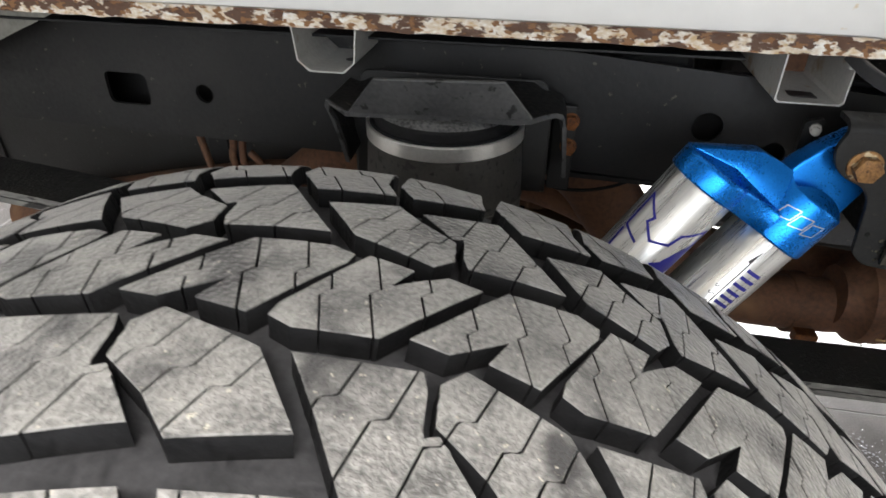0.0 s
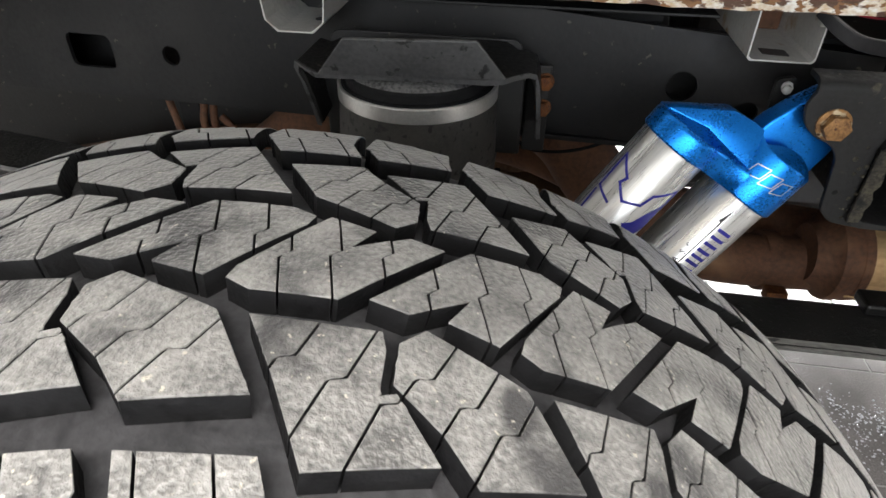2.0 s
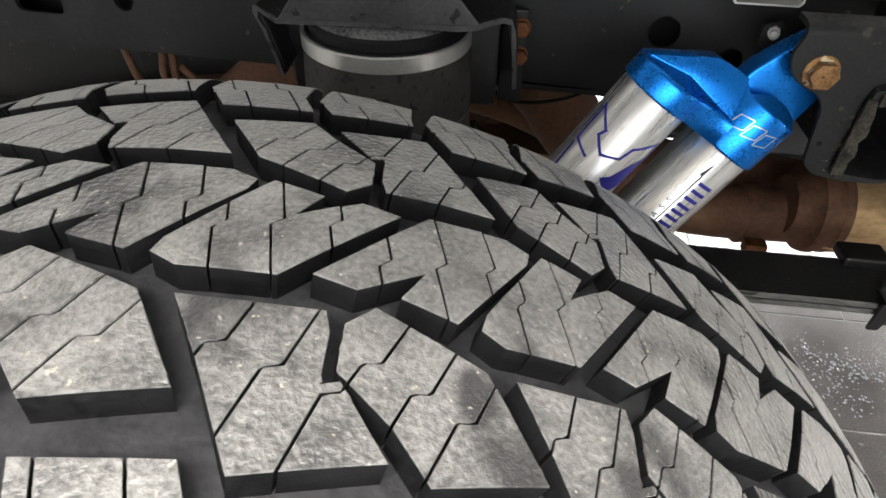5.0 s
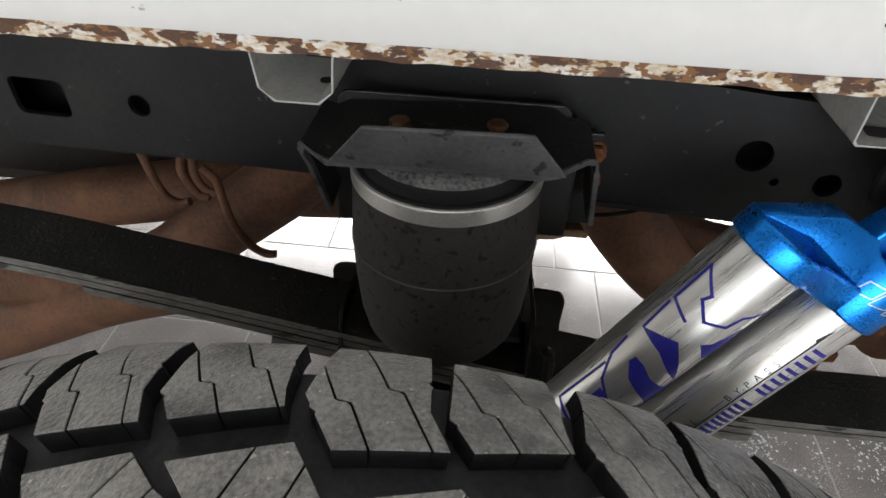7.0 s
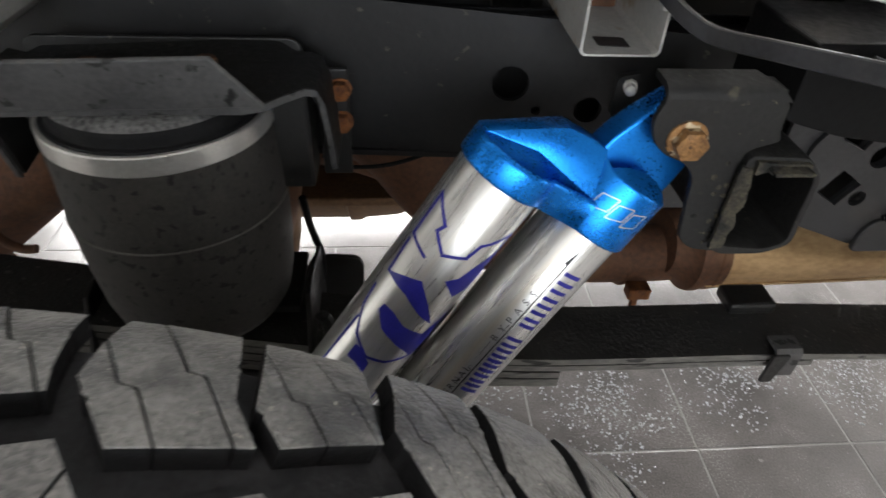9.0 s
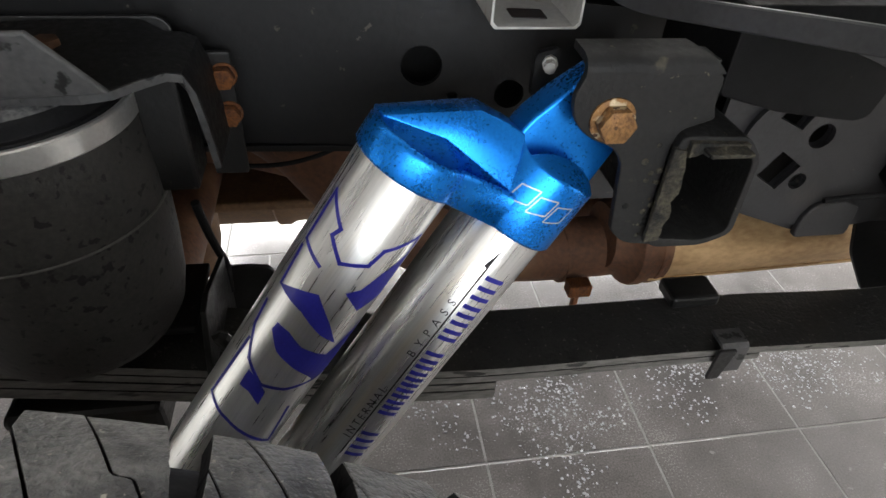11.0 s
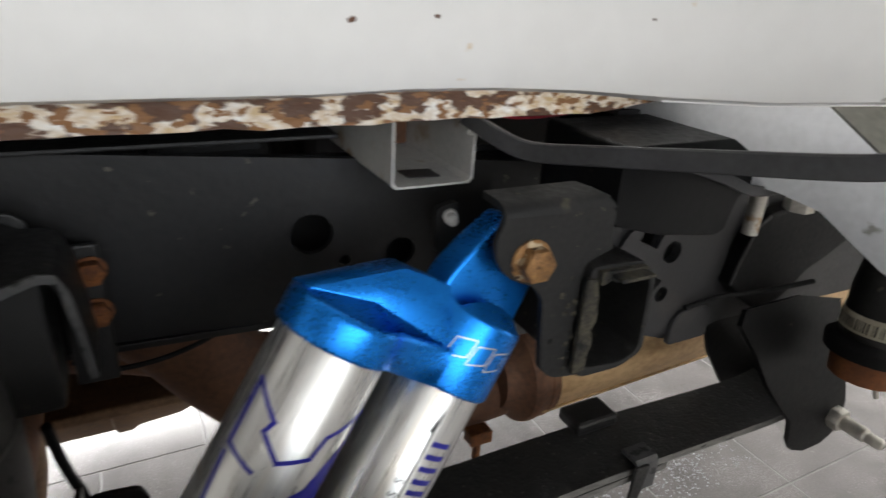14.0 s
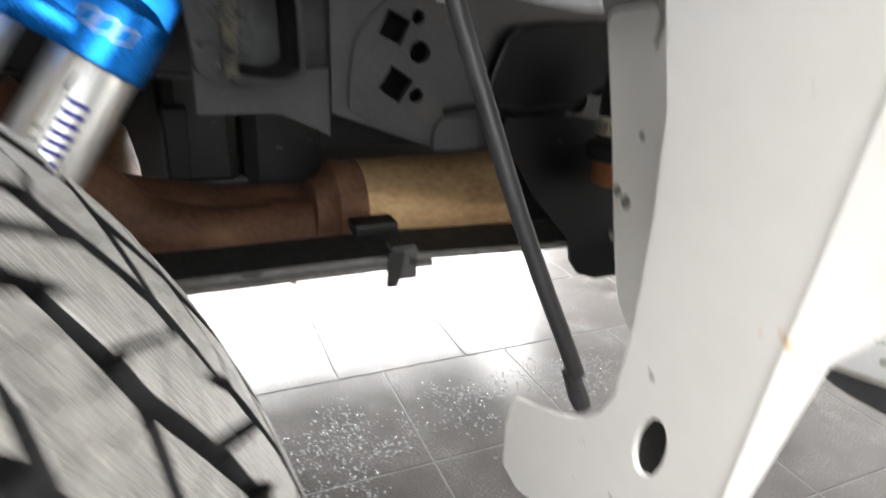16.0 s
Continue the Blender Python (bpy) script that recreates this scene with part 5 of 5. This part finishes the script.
def liner_parts():
    strip = thing("inner_fender", (0.65, 0.35, 0.76), "pale grey inner fender with a curved flange and peeling paint", "fender")
    up = [(0.60, 0.893), (0.578, 0.8935), (0.568, 0.894), (0.52, 0.895), (0.449, 0.895), (0.415, 0.874), (0.36, 0.839), (0.33, 0.821), (0.29, 0.807), (0.236, 0.7995), (0.226, 0.797)]
    low = [(0.60, 0.836), (0.578, 0.8345), (0.568, 0.828), (0.52, 0.826), (0.455, 0.826), (0.425, 0.822), (0.38, 0.797), (0.335, 0.7815), (0.285, 0.776), (0.238, 0.773), (0.227, 0.7735)]
    x_at = lambda y: 0.62 + (0.45 - y) * 0.11
    grid = [[(x_at(y) - 0.004 * k * (1 - k) * 4, y, a + (b - a) * k) for y, a, b in [(u[0] * (1 - k) + l[0] * k, u[1], l[1]) for u, l in zip(up, low)]] for k in (0, 0.33, 0.66, 1)]
    part("flange", sheet(grid, 0.0018), STRIP, strip, "pale grey curved flange", smooth=True)
    columns = [(0.60, 0.694, 0.893, 0.607), (0.52, 0.70, 0.895, 0.616), (0.449, 0.71, 0.895, 0.624), (0.415, 0.712, 0.874, 0.628), (0.36, 0.715, 0.839, 0.634), (0.33, 0.716, 0.821, 0.637),
               (0.29, 0.716, 0.805, 0.642), (0.25, 0.71, 0.79, 0.66), (0.215, 0.692, 0.775, 0.672), (0.19, 0.662, 0.765, 0.655), (0.172, 0.638, 0.757, 0.636)]
    grid = []
    for k in range(9):
        q = k / 8
        grid.append([(xb + (xt - xb) * math.sin(q * math.pi / 2), y, zb + (0.908 - zb) * q) for y, xt, zb, xb in columns])
    part("housing", sheet(grid, 0.0018), LINER, strip, "dirty olive-grey concave housing with scuffs", smooth=True)
    drum = thing("filler_housing", (0.76, 0.40, 0.9), "dark grey plastic filler housing behind the fender", "plastic housing")
    part("shell", lathe([(0.10, 0), (0.118, 0.006), (0.122, 0.02), (0.122, 0.14), (0.1, 0.15)], (0.722, 0.42, 1.016), (1, 0, 0), 48), PLASTIC, drum, smooth=True)
    part("backing", block(0.80, 0.806, 0.12, 0.55, 0.86, 1.25, 0.001), STRIP, drum, "grey sheet behind the housing")
    part("cable", tube(smooth_path([(0.735, 0.316, 0.955), (0.736, 0.314, 0.932), (0.738, 0.309, 0.908), (0.745, 0.302, 0.899)]), 0.004, 8), RUBBER, drum, "black drain hose")
    flap = thing("rear_closing_panel", (0.7, 0.25, 0.5), "white lower closing panel with dark chips", "body panel")
    out = [(0.285, 0.772), (0.165, 0.785), (0.135, 0.62), (0.15, 0.555), (0.2, 0.56), (0.228, 0.585), (0.24, 0.62), (0.262, 0.70)]
    part("panel", prism(rounded(out, 0.012), 0.003, facing_x(0.69), bevel=0.001), WHITE, flap)
    for y, z, r in ((0.245, 0.66, 0.004), (0.235, 0.655, 0.005), (0.243, 0.628, 0.003), (0.23, 0.70, 0.0025)):
        part("chip", prism(ring_points(9, r, y, z), 0.0004, facing_x(0.6892)), LINER, flap)
    outer = thing("bedside_panel", (0.63, 0.1, 0.5), "white outer bedside panel end with an oval hole and hooked foot", "body panel")
    edge = [(0.225, 0.98), (0.205, 0.90), (0.182, 0.851), (0.163, 0.78), (0.149, 0.73), (0.145, 0.68), (0.145, 0.62), (0.149, 0.575), (0.158, 0.556), (0.175, 0.539), (0.195, 0.527),
            (0.225, 0.513), (0.252, 0.502), (0.259, 0.47), (0.257, 0.435), (0.235, 0.43), (0.15, 0.46), (0.09, 0.535), (0.071, 0.571), (0.064, 0.648), (0.058, 0.707), (0.054, 0.749), (0.05, 0.98)]
    hole = [(0.118 + 0.011 * math.cos(a), 0.562 + 0.019 * math.sin(a) - 0.006 * math.cos(a)) for a in [2 * math.pi * i / 18 for i in range(18)]]
    part("panel", prism(edge, 0.004, facing_x(0.63), [hole]), WHITE, outer, "white painted panel end")
    fold = [(0.148, 0.46), (0.09, 0.535), (0.0715, 0.571), (0.0645, 0.648), (0.0585, 0.707), (0.0545, 0.749), (0.0505, 0.98)]
    tip = [(0.631, 0.148, 0.4595), (0.634, 0.086, 0.531), (0.637, 0.066, 0.5665), (0.643, 0.053, 0.652), (0.653, 0.028, 0.690), (0.66, -0.058, 0.756), (0.66, -0.12, 0.98)]
    grid = [[(0.6305 + (c[0] - 0.6305) * q ** 1.25, a[0] + (c[1] - a[0]) * q, a[1] + (c[2] - a[1]) * q) for a, c in zip(fold, tip)] for q in (0, 0.15, 0.4, 0.7, 1)]
    part("turned_edge", sheet(grid, 0.002), WHITE, outer, "white rolled edge of the panel", smooth=True)
    # black sheet added behind the oval hole in place of its shade
    part("hole_shade", block(0.645, 0.65, 0.10, 0.14, 0.53, 0.59, 0), STEEL_BLACK, outer, "black sheet for the shade behind the hole")
    # outer skin out of view, added to limit light through the arch
    arch = [(-1.6, 0.45), (-0.68, 0.45), (-0.65, 0.8), (-0.56, 1.05), (-0.42, 1.2), (-0.2, 1.28), (0.2, 1.28), (0.5, 1.25), (0.612, 1.1), (0.631, 0.8), (0.632, 0.45), (1.6, 0.45), (1.6, 1.5), (-1.6, 1.5)]
    part("outer_skin", prism(arch, 0.003, facing_y(-0.15)), WHITE, outer, "unseen white outer bedside skin round the wheel arch, limits the light")
    part("plug", lathe([(0.02, 0), (0.021, 0.003), (0.017, 0.006), (0.0, 0.006)], (0.63, 0.158, 0.897), (-1, 0, 0), 28), RUBBER, outer, "black rubber plug", smooth=True)
    part("spot", prism([(0.18, 0.862), (0.174, 0.862), (0.172, 0.869), (0.177, 0.873), (0.182, 0.869)], 0.0004, facing_x(0.6292)), LINER, outer)
    step = thing("step_bumper", (1.08, 0.1, 0.42), "dark grey moulded step end with a pale grey tread top", "bumper step")
    side = [(0.288, 0.427), (0.284, 0.42), (0.268, 0.411), (0.248, 0.404), (0.21, 0.396), (0.15, 0.389), (0.05, 0.385), (-0.12, 0.384), (-0.12, 0.427)]
    turn = Matrix.Translation((1.045, 0.25, 0)) @ Matrix.Rotation(radians(28), 4, "Z") @ Matrix.Translation((-1.045, -0.25, 0))
    part("body", prism(side, 0.16, turn @ facing_x(1.045), bevel=0.002), PLASTIC, step)
    top = [(1.046, -0.12), (1.046, 0.27), (1.054, 0.285), (1.19, 0.285), (1.204, 0.27), (1.204, -0.12)]
    part("tread_top", prism(top, 0.004, turn @ Matrix.Translation((0, 0, 0.4275)), bevel=0.0015), STRIP, step, "pale grey scuffed tread top")
    part("nosing", tube([turn @ Vector((1.048, y, 0.4305)) for y in (0.272, 0.1, -0.12)], 0.0035, 8), CHANNEL, step, "pale nosing strip")
    part("bracket", block(1.16, 1.21, -0.147, 0.05, 0.428, 0.47, 0.003), STEEL_BLACK, step, "black steel hanger bracket")
    return strip


liner_parts()


def stay_rod():
    t = thing("stay_bar", (0.5, 0.4, 0.85), "black flat stay bar with thin rod down to the panel", "support bar")
    bar = smooth_path([(0.410, 0.55, 0.870), (0.420, 0.524, 0.861), (0.433, 0.502, 0.856), (0.452, 0.455, 0.864), (0.472, 0.405, 0.8735), (0.492, 0.355, 0.883), (0.503, 0.333, 0.889), (0.515, 0.318, 0.8985), (0.521, 0.302, 0.9065), (0.519, 0.285, 0.9112), (0.517, 0.268, 0.914), (0.522, 0.25, 0.9155)], 6)
    part("bar", strap(bar, 0.0122, 0.0045), ROD, t)
    part("rod", tube(smooth_path([(0.524, 0.304, 0.905), (0.5392, 0.3045, 0.882), (0.5583, 0.3024, 0.8468), (0.5725, 0.2887, 0.7972), (0.592, 0.2687, 0.7286), (0.6225, 0.2479, 0.6358), (0.670, 0.2335, 0.525)]), 0.0062, 12), ROD, t, smooth=True)
    part("rod_foot", tube([(0.666, 0.2375, 0.528), (0.674, 0.234, 0.506), (0.678, 0.231, 0.496)], [0.006, 0.0075, 0.0065], 10), ROD, t, smooth=True)
    part("grommet", tube(smooth_path([(0.5175, 0.268, 0.9142), (0.520, 0.256, 0.9152), (0.525, 0.243, 0.9142)]), 0.0088, 12), RUBBER, t, smooth=True)
    w = thing("frayed_tape", (0.52, 0.23, 0.9), "frayed dirty white tape tied round the bar", "tape")
    rng = random.Random(3)
    for pts, r in (([(0.478, 0.256, 0.978), (0.492, 0.250, 0.957), (0.507, 0.244, 0.937), (0.521, 0.239, 0.917)], 0.0062), ([(0.484, 0.250, 0.978), (0.498, 0.245, 0.957), (0.512, 0.240, 0.937), (0.525, 0.237, 0.918)], 0.0042),
                   ([(0.518, 0.244, 0.918), (0.527, 0.238, 0.912), (0.538, 0.236, 0.913)], 0.0068), ([(0.531, 0.237, 0.915), (0.541, 0.235, 0.910), (0.5455, 0.237, 0.900)], 0.0058)):
        ps = smooth_path(pts, 6)
        part("strand", tube([p + Vector((rng.uniform(-1, 1), rng.uniform(-1, 1), 0)) * 0.0012 for p in ps], [r * rng.uniform(0.55, 0.9) for _ in ps], 10), ROPE, w, smooth=True)
    for k in range(26):
        top = Vector((0.542 + rng.uniform(-0.005, 0.005), 0.237 + rng.uniform(-0.004, 0.004), 0.904 + rng.uniform(-0.005, 0.004)))
        tip = top + Vector((rng.uniform(-0.002, 0.010), rng.uniform(-0.005, 0.005), rng.uniform(-0.011, -0.003)))
        mid = top.lerp(tip, 0.5) + Vector((rng.uniform(-1, 1), rng.uniform(-1, 1), rng.uniform(-1, 1))) * 0.002
        part("thread", tube([top, mid, tip], [0.0016, 0.0012, 0.0004], 5), ROPE, w)
    c = thing("red_cable", (0.43, 0.56, 0.86), "thin red cable under the bed", "cable")
    part("wire", tube(smooth_path([(0.41, 0.60, 0.874), (0.43, 0.58, 0.869), (0.45, 0.565, 0.864), (0.48, 0.57, 0.861), (0.52, 0.58, 0.86)]), 0.001, 8), RED_WIRE, c)
    s = thing("body_mount_bolt", (0.66, 0.49, 0.79), "dirty zinc body mount bolts under the bed", "bolt")
    part("stud", lathe([(0.0065, 0), (0.0065, 0.05), (0.009, 0.05), (0.009, 0.058)], (0.6605, 0.497, 0.7725), (0, 0, 1), 16), ZINC, s, smooth=True)
    part("nut", prism(ring_points(6, 0.011), 0.012, Matrix.Translation((0.657, 0.461, 0.806)), bevel=0.001), ZINC, s)
    part("plate", block(0.64, 0.70, 0.45, 0.56, 0.822, 0.828, 0.002), STEEL_BLACK, s)
    return t


stay_rod()

# ---- wet floor ----


def tiles_and_water():
    size, gap = 0.304, 0.0045
    bm = block(-(size - gap) / 2, (size - gap) / 2, -(size - gap) / 2, (size - gap) / 2, -0.01, 0.0, 0.0009)
    me = bpy.data.meshes.new("floor_tile")
    bm.to_mesh(me)
    bm.free()
    me.materials.append(TILE)
    far = bmesh.new()
    for row in range(-14, 8):
        y = 0.727 + size * (row + 0.5)
        shift = 0.0 if row < 1 else -0.101 * row
        for col in range(-19, 14):
            x = 0.782 + shift + size * (col + 0.5)
            if abs(x) > 4.44 or not -3.44 < y < 3.04:
                continue
            if -1.7 < x < 2.6 and -0.5 < y < 2.6:
                ob = new("tile", me)
                ob.parent = FLOOR
                ob.location = (x, y, 0)
            else:
                h = (size - gap) / 2
                ring = [(x - h, y - h), (x + h, y - h), (x + h, y + h), (x - h, y + h)]
                up, low = ([far.verts.new((*p, z)) for p in ring] for z in (0.0, -0.01))
                far.faces.new(up)
                for k in range(4):
                    far.faces.new((up[k], low[k], low[(k + 1) % 4], up[(k + 1) % 4]))
    tagged(part("tile_field", far, TILE, FLOOR), "grey floor tiles farther out in the workshop", kind="stuff")
    rng = random.Random(11)
    bm = bmesh.new()
    for cx, cy, sx, sy, n in ((0.625, 0.82, 0.10, 0.16, 620), (0.45, 0.815, 0.08, 0.11, 130), (0.64, 0.685, 0.06, 0.05, 90), (0.88, 0.85, 0.15, 0.10, 330), (1.04, 0.88, 0.12, 0.09, 120), (1.24, 0.89, 0.20, 0.12, 900)):
        spots = [(rng.gauss(cx, sx * 0.5), rng.gauss(cy, sy * 0.5)) for _ in range(n // 15)]
        for i in range(n):
            px, py = spots[i // 15 % len(spots)]
            x, y, r = rng.gauss(px, 0.022), rng.gauss(py, 0.016), rng.choice((0.0008, 0.001, 0.0012, 0.0015, 0.0019, 0.0024, 0.003)) * (0.75 if cx > 1.2 else 1.0)
            k, squash = 8, rng.uniform(0.75, 1.3)
            ring = [(r * math.cos(2 * math.pi * j / k) * squash * rng.uniform(0.88, 1.12), r * math.sin(2 * math.pi * j / k) / squash * rng.uniform(0.88, 1.12)) for j in range(k)]
            shells = [[bm.verts.new((x + a * q, y + b * q, 0.0003 + r * h)) for a, b in ring] for q, h in ((1.0, 0.0), (0.86, 0.3), (0.5, 0.52))]
            for low, high in zip(shells, shells[1:]):
                for j in range(k):
                    bm.faces.new((low[j], low[(j + 1) % k], high[(j + 1) % k], high[j]))
            bm.faces.new(shells[-1])
    drops = part("water_drops", bm, WATER, smooth=True)
    tagged(drops, "scattered water drops on the floor tiles, whitened for their glints", "water", kind="stuff")


tiles_and_water()
